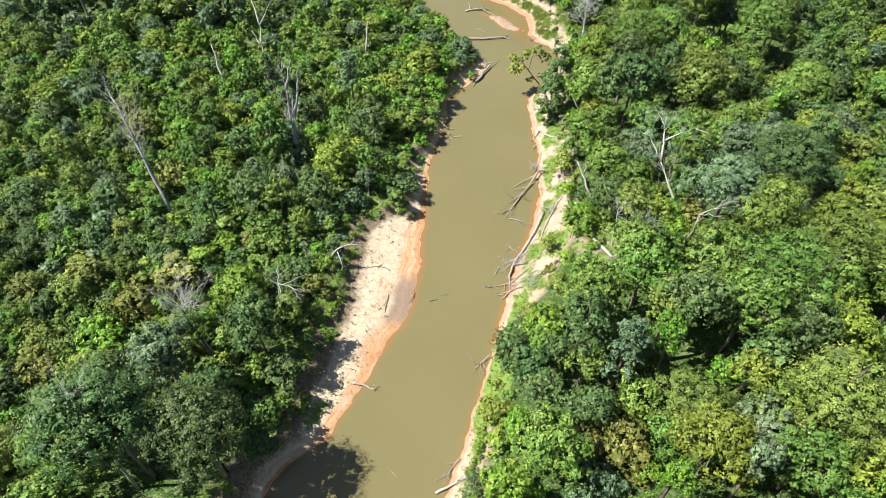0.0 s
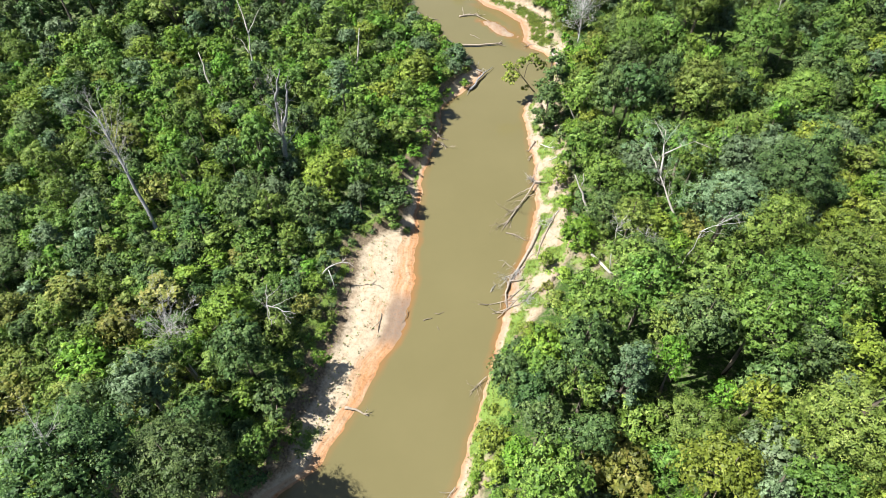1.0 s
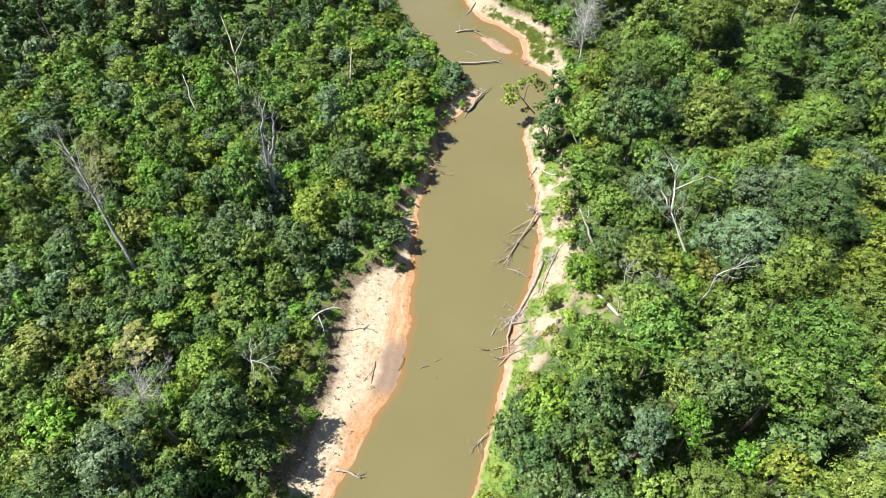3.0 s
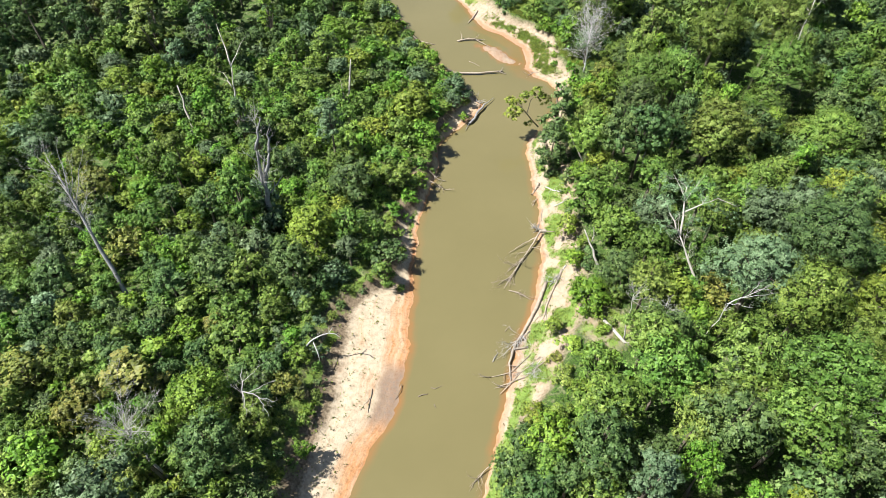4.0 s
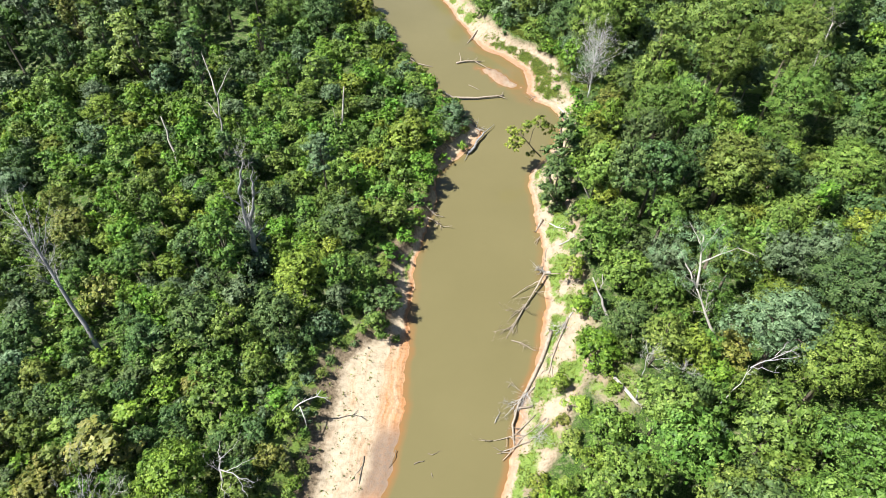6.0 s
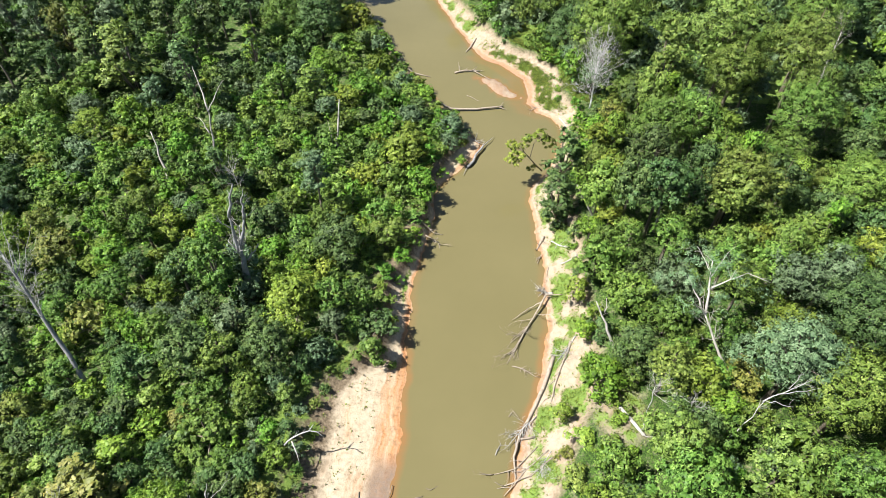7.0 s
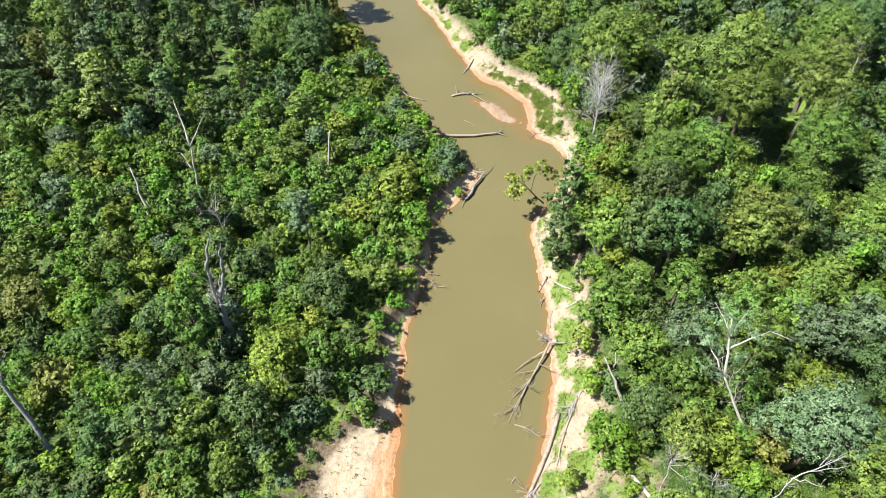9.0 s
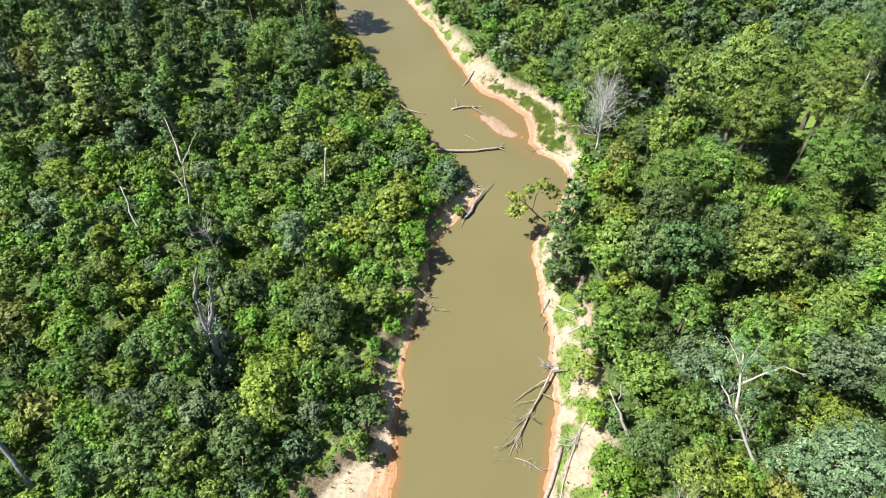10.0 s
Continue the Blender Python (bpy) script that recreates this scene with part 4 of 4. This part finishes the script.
def log(name, label, points, r0, r1, mat, seed, count=0, length=2.0, twig=0.25, lift=0.04, levels=1, extra=()):
    """A fallen trunk along points, its branches as a part."""
    rng = random.Random(seed)

    def laid(p, r):
        z = height(p[0], p[1])
        return (p[0], p[1], z + 0.55 * r) if z > 0.15 else p

    points = [laid(p, r0) for p in points]
    extra = [(laid(a, q), laid(b, q), q) for a, b, q in extra]
    dense = []
    for a, b in zip(points, points[1:]):
        dense += bend(a, b, 3, 0.08, rng)[:-1]
    dense.append(Vector(points[-1]))
    ob = tagged(new(name), label, "log", "fallen logs")
    new("trunk", from_arrays("trunk", *stem(dense, r0, r1), mat, True)).parent = ob
    for a, b, q in extra:
        new("limb", from_arrays("limb", *stem(bend(a, b, 4, 0.15, rng), q, q * 0.35, 6), mat, True)).parent = ob
    for _ in range(count):
        new("branch", from_arrays("branch", *joined(twigs(rng, dense, 1, length, twig * r0, lift, levels, 0.9, 0.35)), mat, True)).parent = ob
    return ob


log("fallen_tree", "long fallen trunk lying across the river water", ((9.5, 184.0, 0.9), (14.5, 183.3, 0.7), (22.0, 183.0, 0.5), (29.8, 184.0, 0.55)), 0.42, 0.24, DRIFT, 31, 0, extra=(((28.6, 183.7, 0.5), (30.6, 182.6, 0.4), 0.16), ((28.8, 183.8, 0.5), (30.2, 186.0, 0.6), 0.14)))
log("driftwood_log", "pale slim log leaning off the green point", ((8.0, 177.0, 0.8), (11.5, 181.5, 0.7), (13.2, 183.6, 1.3)), 0.16, 0.10, DRIFT, 32)
log("stranded_log", "stranded log with bare branches in shallow water", ((17.0, 204.3, 0.2), (20.5, 205.2, 0.5), (25.0, 204.9, 0.3)), 0.34, 0.14, DRIFT, 33, 7, 2.6, 0.25, extra=(((23.0, 205.0, 0.4), (27.6, 199.5, 0.4), 0.16), ((18.6, 205.0, 0.3), (18.3, 208.0, 1.8), 0.13)))
log("driftwood_log", "weathered log jutting from the bank into water", ((-1.5, 208.0, 0.7), (3.7, 204.9, 0.4), (9.3, 202.3, 0.1)), 0.30, 0.10, DRIFT, 34)
log("driftwood_log", "thick dark crooked log beached on the sandy point", ((17.2, 156.6, 0.5), (18.8, 158.6, 0.6), (19.6, 161.0, 0.8), (21.6, 164.0, 0.8), (22.0, 165.0, 0.9)), 0.38, 0.26, GREY_BARK, 35, extra=(((21.8, 164.6, 0.9), (25.3, 169.2, 0.5), 0.16), ((17.2, 156.6, 0.5), (15.8, 153.5, 0.3), 0.12)))
log("driftwood_brush", "tangle of dead roots on the sandy point", ((17.5, 170.5, 0.8), (19.5, 168.5, 0.7), (21.0, 166.5, 0.6)), 0.14, 0.08, DEAD, 36, 9, 2.6, 0.6)
log("fallen_tree", "long bleached trunk fallen along the beach edge", ((28.6, 98.2, 1.5), (25.6, 91.8, 1.2), (22.7, 87.0, 0.9), (20.0, 82.9, 0.6), (18.4, 79.2, 0.5), (18.3, 75.6, 0.2)), 0.42, 0.13, DRIFT, 37, 0, extra=(((32.3, 100.8, 2.2), (28.9, 94.5, 1.3), 0.32), ((28.9, 94.5, 1.3), (26.4, 88.8, 1.0), 0.22), ((28.0, 93.0, 1.3), (25.4, 91.6, 1.6), 0.12), ((27.3, 91.0, 1.2), (26.6, 86.6, 1.0), 0.12), ((26.6, 90.0, 1.2), (24.6, 88.8, 1.1), 0.1)))
log("dead_branches", "pale tangle of dead twigs beside the fallen trunk", ((33.4, 101.8, 2.4), (31.8, 99.8, 2.0), (30.2, 98.0, 1.8)), 0.14, 0.06, TWIG, 38, 18, 3.0, 0.5, 0.02, 2)
log("dead_branches", "silvery mass of fine dead twigs over the water", ((23.4, 86.2, 1.3), (21.2, 84.4, 1.2), (19.0, 82.4, 0.8)), 0.10, 0.04, TWIG, 39, 26, 2.8, 0.5, 0.0, 2)
log("fallen_tree", "uprooted dead tree with its crown in the water", ((29.6, 112.4, 1.6), (27.6, 109.4, 0.9), (25.6, 106.6, 0.5), (23.4, 103.4, 0.4), (20.8, 99.6, 0.3)), 0.22, 0.07, DRIFT, 40, 16, 5.0, 0.42, -0.02, 2, extra=(((28.9, 111.2, 1.2), (25.8, 109.9, 0.7), 0.18), ((25.8, 109.9, 0.7), (22.0, 107.4, 0.3), 0.12), ((29.4, 112.6, 1.5), (33.2, 112.4, 1.8), 0.2), ((24.0, 104.2, 0.5), (19.6, 97.2, 0.2), 0.12), ((25.0, 105.6, 0.5), (21.0, 102.0, 0.3), 0.12)))
log("root_ball", "matted grey root mass of the uprooted tree", ((31.2, 113.2, 1.9), (30.2, 113.6, 1.7), (28.8, 113.8, 1.3)), 0.42, 0.22, DEAD, 41, 16, 2.0, 0.3, 0.0, 1)
log("driftwood_log", "bare stick pile at the water's edge", ((24.2, 79.6, 1.0), (20.2, 77.0, 0.6), (16.0, 73.0, 0.3)), 0.15, 0.06, DRIFT, 42, 5, 3.0, 0.6)
log("driftwood_log", "bare stick pile at the water's edge", ((24.6, 78.2, 1.0), (20.8, 75.8, 0.5), (16.2, 74.6, 0.2)), 0.16, 0.07, DRIFT, 43, 4, 3.0, 0.6)
log("driftwood_log", "bare stick pile at the water's edge", ((22.6, 80.6, 0.9), (18.4, 77.2, 0.5), (14.8, 76.6, 0.1)), 0.12, 0.05, DRIFT, 44, 6, 2.6, 0.6)
log("dead_branches", "silvery dead brush standing among bank bushes", ((24.6, 79.4, 3.0), (23.2, 77.8, 3.2), (22.4, 76.2, 2.6)), 0.10, 0.04, TWIG, 73, 26, 2.6, 0.5, 0.06, 2)
log("driftwood_log", "short pale log end over the bank", ((22.4, 82.4, 0.9), (19.8, 82.2, 0.7)), 0.2, 0.15, DRIFT, 45)
log("fallen_log", "thick whitened log lying in bank undergrowth", ((23.6, 47.6, 5.6), (26.8, 47.0, 5.9), (29.2, 47.4, 6.2)), 0.42, 0.3, PALE, 46, 3, 1.6, 0.3)
log("fallen_log", "long whitened trunk lying on the grassy bank", ((35.8, 87.0, 6.0), (37.6, 83.4, 6.1), (39.4, 79.6, 6.2)), 0.40, 0.28, PALE, 47, 2, 2.0, 0.3)
log("driftwood_log", "grey log with stubs at the sandy shore", ((1.6, 34.6, 0.2), (4.0, 35.6, 0.5), (7.2, 36.8, 1.0)), 0.24, 0.16, DEAD, 48, 4, 1.6, 0.4)
log("driftwood_brush", "dead brush standing at the shore", ((5.6, 40.0, 0.6), (4.6, 38.8, 0.5), (3.6, 37.6, 0.2)), 0.09, 0.04, DEAD, 49, 10, 2.0, 0.6)
log("driftwood_brush", "dead roots hanging from the bank over water", ((12.6, 59.6, 0.9), (11.4, 58.8, 0.5), (10.2, 57.6, 0.1)), 0.09, 0.04, DRIFT, 50, 12, 2.2, 0.6, -0.04)
log("beached_branch", "dark forked branch lying on the sandbar", ((-7.0, 74.6, 1.5), (-7.3, 72.4, 1.5), (-7.6, 70.0, 1.3)), 0.10, 0.05, BARK, 51, 0, extra=(((-7.3, 72.8, 1.5), (-9.0, 70.2, 1.6), 0.07),))
log("beached_branch", "small dark branch on the wet sandbar edge", ((-1.8, 75.6, 0.4), (-2.2, 74.0, 0.4), (-2.9, 72.8, 0.35)), 0.08, 0.04, BARK, 52)
log("floating_branch", "small dark snag breaking the water surface", ((1.2, 73.2, 0.02), (2.0, 73.5, 0.2), (3.0, 73.7, 0.05)), 0.11, 0.06, BARK, 53)
log("floating_branch", "small dark snag breaking the water surface", ((3.6, 74.9, 0.0), (4.3, 74.6, 0.15), (5.4, 75.2, 0.02)), 0.08, 0.04, BARK, 54, 2, 0.8, 0.5)
log("floating_branch", "small dark snag breaking the water surface", ((4.0, 71.6, 0.0), (4.1, 71.2, 0.15), (4.3, 70.8, 0.02)), 0.06, 0.04, BARK, 55)
log("stranded_log", "bleached log half buried in the sandbar tip", ((-13.0, 54.7, 0.5), (-11.2, 54.4, 0.4), (-8.8, 53.2, 0.1)), 0.30, 0.12, DRIFT, 56, 2, 1.2, 0.3)
log("floating_branch", "pale twig afloat on the river", ((-5.6, 38.4, 0.02), (-4.9, 37.6, 0.12), (-4.2, 37.0, 0.02)), 0.05, 0.03, DRIFT, 57, 2, 0.8, 0.6)
log("driftwood_brush", "pale roots at the undercut bank", ((5.4, 131.6, 1.0), (7.2, 130.6, 0.6), (8.8, 129.2, 0.2)), 0.14, 0.06, DRIFT, 58, 8, 2.2, 0.5)
log("driftwood_log", "pale branch over the undercut bank", ((4.6, 134.2, 1.2), (7.4, 132.6, 0.6), (9.4, 132.4, 0.2)), 0.12, 0.05, DRIFT, 59, 3, 1.5, 0.5)
log("tree_stump", "bleached root stump at the water's edge", ((32.2, 130.0, 1.2), (31.4, 128.6, 0.7), (30.2, 126.6, 0.1)), 0.42, 0.12, DRIFT, 60, 5, 1.8, 0.3)
log("driftwood_brush", "bare root tangle at the water's edge", ((31.0, 124.8, 0.5), (30.4, 124.0, 0.4), (29.8, 122.8, 0.1)), 0.10, 0.05, DRIFT, 61, 8, 1.8, 0.5)
log("driftwood_log", "grey branch lying on the beach", ((33.6, 128.2, 1.3), (35.2, 126.2, 1.5), (37.0, 125.0, 1.7)), 0.18, 0.09, TWIG, 62, 9, 2.0, 0.4)
log("driftwood_log", "grey log lying on the beach", ((34.4, 121.0, 1.5), (36.6, 121.6, 1.8), (38.0, 122.0, 2.2)), 0.22, 0.14, DEAD, 63, 2, 1.4, 0.4)
log("driftwood_brush", "bare branch standing at the beach edge", ((31.8, 121.0, 0.7), (31.2, 119.6, 0.5), (30.8, 117.2, 0.3)), 0.12, 0.05, DRIFT, 64, 6, 2.0, 0.5)
log("fallen_tree", "dark dead treetop fallen into the water", ((-27.0, 268.5, 2.2), (-21.0, 263.0, 1.0), (-14.5, 257.0, 0.5)), 0.36, 0.14, BARK, 65, 14, 4.5, 0.35, 0.04)
log("driftwood_log", "slanting grey log at the far beach", ((25.6, 225.0, 0.9), (23.6, 221.0, 0.5), (21.6, 217.6, 0.1)), 0.26, 0.12, DRIFT, 66, 3, 1.4, 0.4)
log("driftwood_brush", "dead brush on the far sandy beach", ((40.8, 182.4, 1.0), (39.4, 183.0, 0.7), (37.6, 182.0, 0.2)), 0.10, 0.05, DRIFT, 67, 12, 2.4, 0.5)
log("driftwood_log", "bleached dead branches by the wooded bank", ((45.0, 177.0, 1.6), (46.0, 173.6, 1.8), (45.4, 170.4, 1.2)), 0.2, 0.08, TWIG, 68, 14, 3.0, 0.4)
log("floating_branch", "thin branch afloat on the far water", ((19.8, 191.2, 0.05), (21.4, 189.6, 0.2), (23.0, 188.0, 0.05)), 0.08, 0.05, DRIFT, 69)
log("driftwood_brush", "brown flood debris caught in the shallows", ((20.6, 96.8, 0.2), (22.6, 96.0, 0.3), (24.6, 94.4, 0.15)), 0.12, 0.06, DRIFT, 70, 14, 1.6, 0.4)
log("floating_branch", "dark snag standing out of the shallows", ((15.4, 79.8, 0.1), (15.8, 80.6, 0.3), (16.6, 81.6, 0.1)), 0.1, 0.06, DEAD, 71, 2, 0.9, 0.5)
log("floating_branch", "thin looped branch in the shallows", ((18.6, 86.6, 0.1), (19.4, 87.6, 0.5), (20.4, 86.2, 0.1)), 0.07, 0.04, DRIFT, 72)
rng = random.Random(9)
arch = [Vector(p) for p in ((-18.2, 79.9, 7.6), (-17.6, 80.1, 8.4), (-16.9, 80.3, 9.0), (-15.6, 80.8, 9.3), (-14.2, 81.2, 9.4), (-13.0, 81.0, 9.3), (-12.0, 80.4, 8.8))]
bough = tagged(new("dead_bough"), "arching bleached dead bough over the sandbar edge", "branch")
new("limb", from_arrays("limb", *joined([stem(arch, 0.15, 0.05), stem(((-14.2, 81.2, 9.4), (-13.6, 82.2, 9.6)), 0.08, 0.04), stem(((-17.0, 80.2, 8.4), (-16.2, 78.6, 7.0), (-15.9, 77.6, 6.0)), 0.1, 0.05)]), TWIG, True)).parent = bough
for _ in range(6):
    new("twig", from_arrays("twig", *joined(twigs(rng, arch, 1, 1.2, 0.04, 0.0, 1, 1.0, 0.4)), TWIG, True)).parent = bough

# the slender tree that leans out over the water
lean_path = [Vector(p) for p in ((35.6, 152.6, 1.6), (33.8, 151.6, 4.0), (31.6, 150.6, 7.2), (30.0, 150.2, 9.4), (28.6, 150.4, 10.6))]
leaner = tagged(new("leaning_tree"), "slender sparse tree leaning out over the water", "tree")
rng = random.Random(21)
new("trunk", from_arrays("trunk", *joined([stem(lean_path, 0.2, 0.07), stem(((31.6, 150.6, 7.2), (32.6, 152.6, 10.0), (34.6, 154.0, 11.6)), 0.1, 0.05), stem(((33.8, 151.6, 4.0), (32.6, 150.0, 4.6)), 0.07, 0.03)] + twigs(rng, lean_path, 8, 2.4, 0.05, 0.02, 1, 1.1, 0.5)), BARK, True)).parent = leaner
sparse = leaf_cloud(77, [(28.6, 150.6, 10.4, 1.5, 0.7), (27.2, 149.6, 9.4, 1.3, 0.7), (29.2, 149.4, 9.0, 1.2, 0.8), (28.0, 151.8, 9.8, 1.2, 0.7), (30.2, 151.4, 10.6, 1.0, 0.7), (32.4, 150.2, 4.4, 1.2, 0.7), (27.0, 151.2, 11.0, 1.4, 0.7), (26.4, 149.2, 8.4, 1.3, 0.7), (28.2, 148.8, 7.6, 1.2, 0.7)], 4200, 0.36)
new("crown", leaf_mesh("crown", LEAF["lime"], *sparse)).parent = leaner
upper = leaf_cloud(78, [(32.4, 153.2, 10.8, 1.4, 0.6), (34.6, 154.4, 11.4, 1.7, 0.6), (30.6, 153.0, 11.6, 1.2, 0.6), (36.4, 153.6, 9.6, 1.8, 0.7)], 2400, 0.38)
new("upper_crown", leaf_mesh("upper_crown", LEAF["lime"], *upper)).parent = leaner

# ---- the woods at large: what stands between the trees above ----
wood = random.Random(5)
CELL = {}
TOPS = np.array([(x, y, top) for x, y, r, top, form in PLACED if form in ("big", "mid", "small")])


def canopy(x, y):
    """Height of the canopy over the water near x, y, from the trees already standing on that side."""
    side = TOPS[(TOPS[:, 0] > left_shore(TOPS[:, 1])) == (x > float(left_shore(y)))]
    d = (side[:, 0] - x) ** 2 + (side[:, 1] - y) ** 2 + 30.0
    w = d ** -1.5
    return float((w * side[:, 2]).sum() / w.sum())


def crowded(x, y, r, slack):
    for i in range(int(x // 14) - 1, int(x // 14) + 2):
        for j in range(int(y // 14) - 1, int(y // 14) + 2):
            for px, py, pr in CELL.get((i, j), ()):
                if (px - x) ** 2 + (py - y) ** 2 < (slack * (r + pr)) ** 2:
                    return True
    return False


def noted(x, y, r):
    CELL.setdefault((int(x // 14), int(y // 14)), []).append((x, y, r))


for px, py, pr, ptop, pform in PLACED:
    noted(px, py, pr)


def tone_at(x, y, tones):
    """Darker woods in some quarters, as they stand."""
    dark_left = -120 < x < -10 and 74 < y < 112
    dull_left = -120 < x < -14 and 20 < y <= 92
    dark_far = (x > 55 and y > 150) or (x < -30 and y > 185)
    if (dark_left and wood.random() < 0.45) or (dark_far and wood.random() < 0.7):
        return wood.choice(("dark", "dark", "mid", "grey"))
    if dull_left and wood.random() < 0.65:
        return wood.choice(("olive", "olivegreen", "dark", "dark", "olivegreen", "mid"))
    return wood.choice(tones)


def fill(form, radius, tries, slack, tones, keep, top, first=14, last=290):
    """Chosen spots for one form: x, y, top, radius, tone."""
    out = []
    for _ in range(tries):
        y = wood.uniform(first, last)
        half = min(74 + 0.56 * max(y, 0), 196)
        x = 4 + wood.uniform(-half, half)
        dl, dr = float(left_shore(y)) - x, x - float(right_shore(y))
        wl, wr = float(np.interp(y, BAR_Y, BAR_W)), float(np.interp(y, BEACH_Y, BEACH_W))
        gap = dl - wl if dl > dr else dr - wr
        if not keep(x, y, dl, dr, gap):
            continue
        if 67 < y < 98 and 0 < dr < 12.5 and (form != "shrub" or wood.random() < 0.6):
            continue
        if form != "shrub" and ((x - GLADE[0]) / 5.5) ** 2 + ((y - GLADE[1]) / 6.5) ** 2 < 1:
            continue
        r = radius * wood.uniform(0.75, 1.25)
        if crowded(x, y, r, slack):
            continue
        out.append((form, x, y, top(x, y, r), r, tone_at(x, y, tones)))
        noted(x, y, r)
    return out


def rise(lo, hi):
    return lambda x, y, r: max(height(x, y) + 1.5 * r, canopy(x, y) * wood.uniform(lo, hi))


def by_bar(y):
    return 54 < y < 98


def far_left(x, y, dl):
    return dl > 7 and y > 188 + max(0.0, 0.62 * (x + 84))


spots = fill("tall", 3.6, 900, 0.95, ("dark", "mid", "dark", "grey", "dark", "olivegreen", "mid"), lambda x, y, dl, dr, g: far_left(x, y, dl), lambda x, y, r: wood.uniform(20, 30))
spots += fill("big", 4.6, 2500, 0.70, ("dark", "mid", "dark", "grey", "dark", "olivegreen"), lambda x, y, dl, dr, g: far_left(x, y, dl), lambda x, y, r: wood.uniform(11, 23))
spots += fill("big", 4.8, 6000, 0.66, ("mid", "mid", "dark", "grey", "lime", "dark", "olivegreen"), lambda x, y, dl, dr, g: g > 6 and (dr > 0 or y > 215 or y < 46 or (x < -75 and wood.random() < 0.3)), rise(0.66, 1.14))
spots += fill("mid", 3.5, 8000, 0.58, ("mid", "mid", "dark", "vivid", "grey", "lime", "vivid", "mid"), lambda x, y, dl, dr, g: g > (10 if dl > 0 and by_bar(y) else 3.5) and (dr > 0 or wood.random() < 0.35) and not (far_left(x, y, dl) and wave(x, y, 19) > -0.1), rise(0.45, 1.2))
spots += fill("small", 2.9, 13000, 0.53, ("mid", "vivid", "vivid", "vivid", "lime", "mid", "mid", "dark"), lambda x, y, dl, dr, g: g > (7.0 if dl > 0 and by_bar(y) else 1.6) and (dl > 0 or g < 12), lambda x, y, r: height(x, y) + (wood.uniform(3, 6) if x > left_shore(y) else wood.uniform(1.8, 3.0) if left_shore(y) - x < 4.5 else wood.uniform(3.2, 5.8)))
spots += fill("shrub", 1.1, 1500, 0.6, ("vivid", "mid", "dark", "lime"), lambda x, y, dl, dr, g: dl > 0 and by_bar(y) and 2.4 < g < 7, lambda x, y, r: height(x, y) + wood.uniform(0.7, 1.6))
spots += fill("shrub", 1.5, 9000, 0.55, ("vivid", "mid", "lime", "dark"), lambda x, y, dl, dr, g: (3.2 if dl > 0 and by_bar(y) else 0.2) < g < 14, lambda x, y, r: height(x, y) + wood.uniform(1.2, 2.4))

spots += fill("shrub", 1.3, 1600, 0.5, ("vivid", "mid", "mid", "lime"), lambda x, y, dl, dr, g: 0.7 < dl < 3.4 and 97 < y < 176 and not 154 < y < 168 and not 105 < y < 121, lambda x, y, r: height(x, y) + wood.uniform(1.3, 2.6))
spots += fill("small", 2.5, 5000, 0.62, ("mid", "dark", "vivid", "olivegreen", "mid"), lambda x, y, dl, dr, g: (dr > 12 and y < 150) or (dl > 9 and y < 62), lambda x, y, r: height(x, y) + wood.uniform(3, 7))
low = fill("shrub", 2.1, 9000, 0.44, ("vivid", "mid", "vivid", "dark", "olivegreen"), lambda x, y, dl, dr, g: dl > 0 and g > 8 and x > -120 and 50 < y < 200, lambda x, y, r: height(x, y) + wood.uniform(1.6, 3.4))
behind = fill("big", 5.2, 2200, 0.60, ("mid", "mid", "dark", "grey", "lime", "olivegreen"), lambda x, y, dl, dr, g: g > 5, lambda x, y, r: wood.uniform(15, 25), -70, 12)

# the nearest of each form stand as trees of their own, the rest is one wood
spots.sort(key=lambda s: s[2] + 0.15 * abs(s[1]))
count = {f: sum(p[4] == f for p in PLACED) for f in FORMS}
rest = []
for form, x, y, top, r, tone in spots:
    if count[form] < 290:
        count[form] += 1
        tree(form, x, y, top, r, tone, (wood.uniform(-4, 4), wood.uniform(-4, 4)), wood)
    else:
        rest.append((form, x, y, top, r, tone))

tones = list(LEAF)
parts = []
for form, x, y, top, r, tone in rest + low + behind:
    k = wood.choice(FORMS[form])
    z = height(x, y)
    s = r / k.radius
    tall = max(top - z, 0.8 * r)
    sz = min(max(s * wood.uniform(0.85, 1.15), 0.35 * tall / k.rise), 1.05 * tall / k.rise)
    a = wood.uniform(0, 6.283)
    v, t, lay, tufts, inner = k.back_cloud if y < 13 else k.far_cloud
    c, q = math.cos(a), math.sin(a)
    w = np.stack([x + s * (c * v[:, 0] - q * v[:, 1]), y + s * (q * v[:, 0] + c * v[:, 1]), z + tall + sz * v[:, 2]], 1)
    turned = np.stack([c * lay[:, 0] - q * lay[:, 1], q * lay[:, 0] + c * lay[:, 1], lay[:, 2]], 1)
    parts.append((w, t, tones.index(tone), wood.random(), turned, tufts, inner))
if parts:
    offs = np.cumsum([0] + [len(p[0]) for p in parts])
    me = leaf_mesh("woodland", LEAF[tones[0]], np.concatenate([p[0] for p in parts]), np.concatenate([p[1] + o for p, o in zip(parts, offs)]), *(np.concatenate([p[i] for p in parts]) for i in (4, 5, 6)))
    for tone in tones[1:]:
        me.materials.append(LEAF[tone])
    me.polygons.foreach_set("material_index", np.concatenate([np.full(len(p[1]), p[2]) for p in parts]).astype(np.int32))
    me.attributes.new("plant", "FLOAT", "FACE").data.foreach_set("value", np.concatenate([np.full(len(p[1]), p[3]) for p in parts]).astype(np.float32))
    tagged(new("woodland", me), "dense far woodland of mixed green broadleaf trees", "forest", kind="stuff")

build_grass()
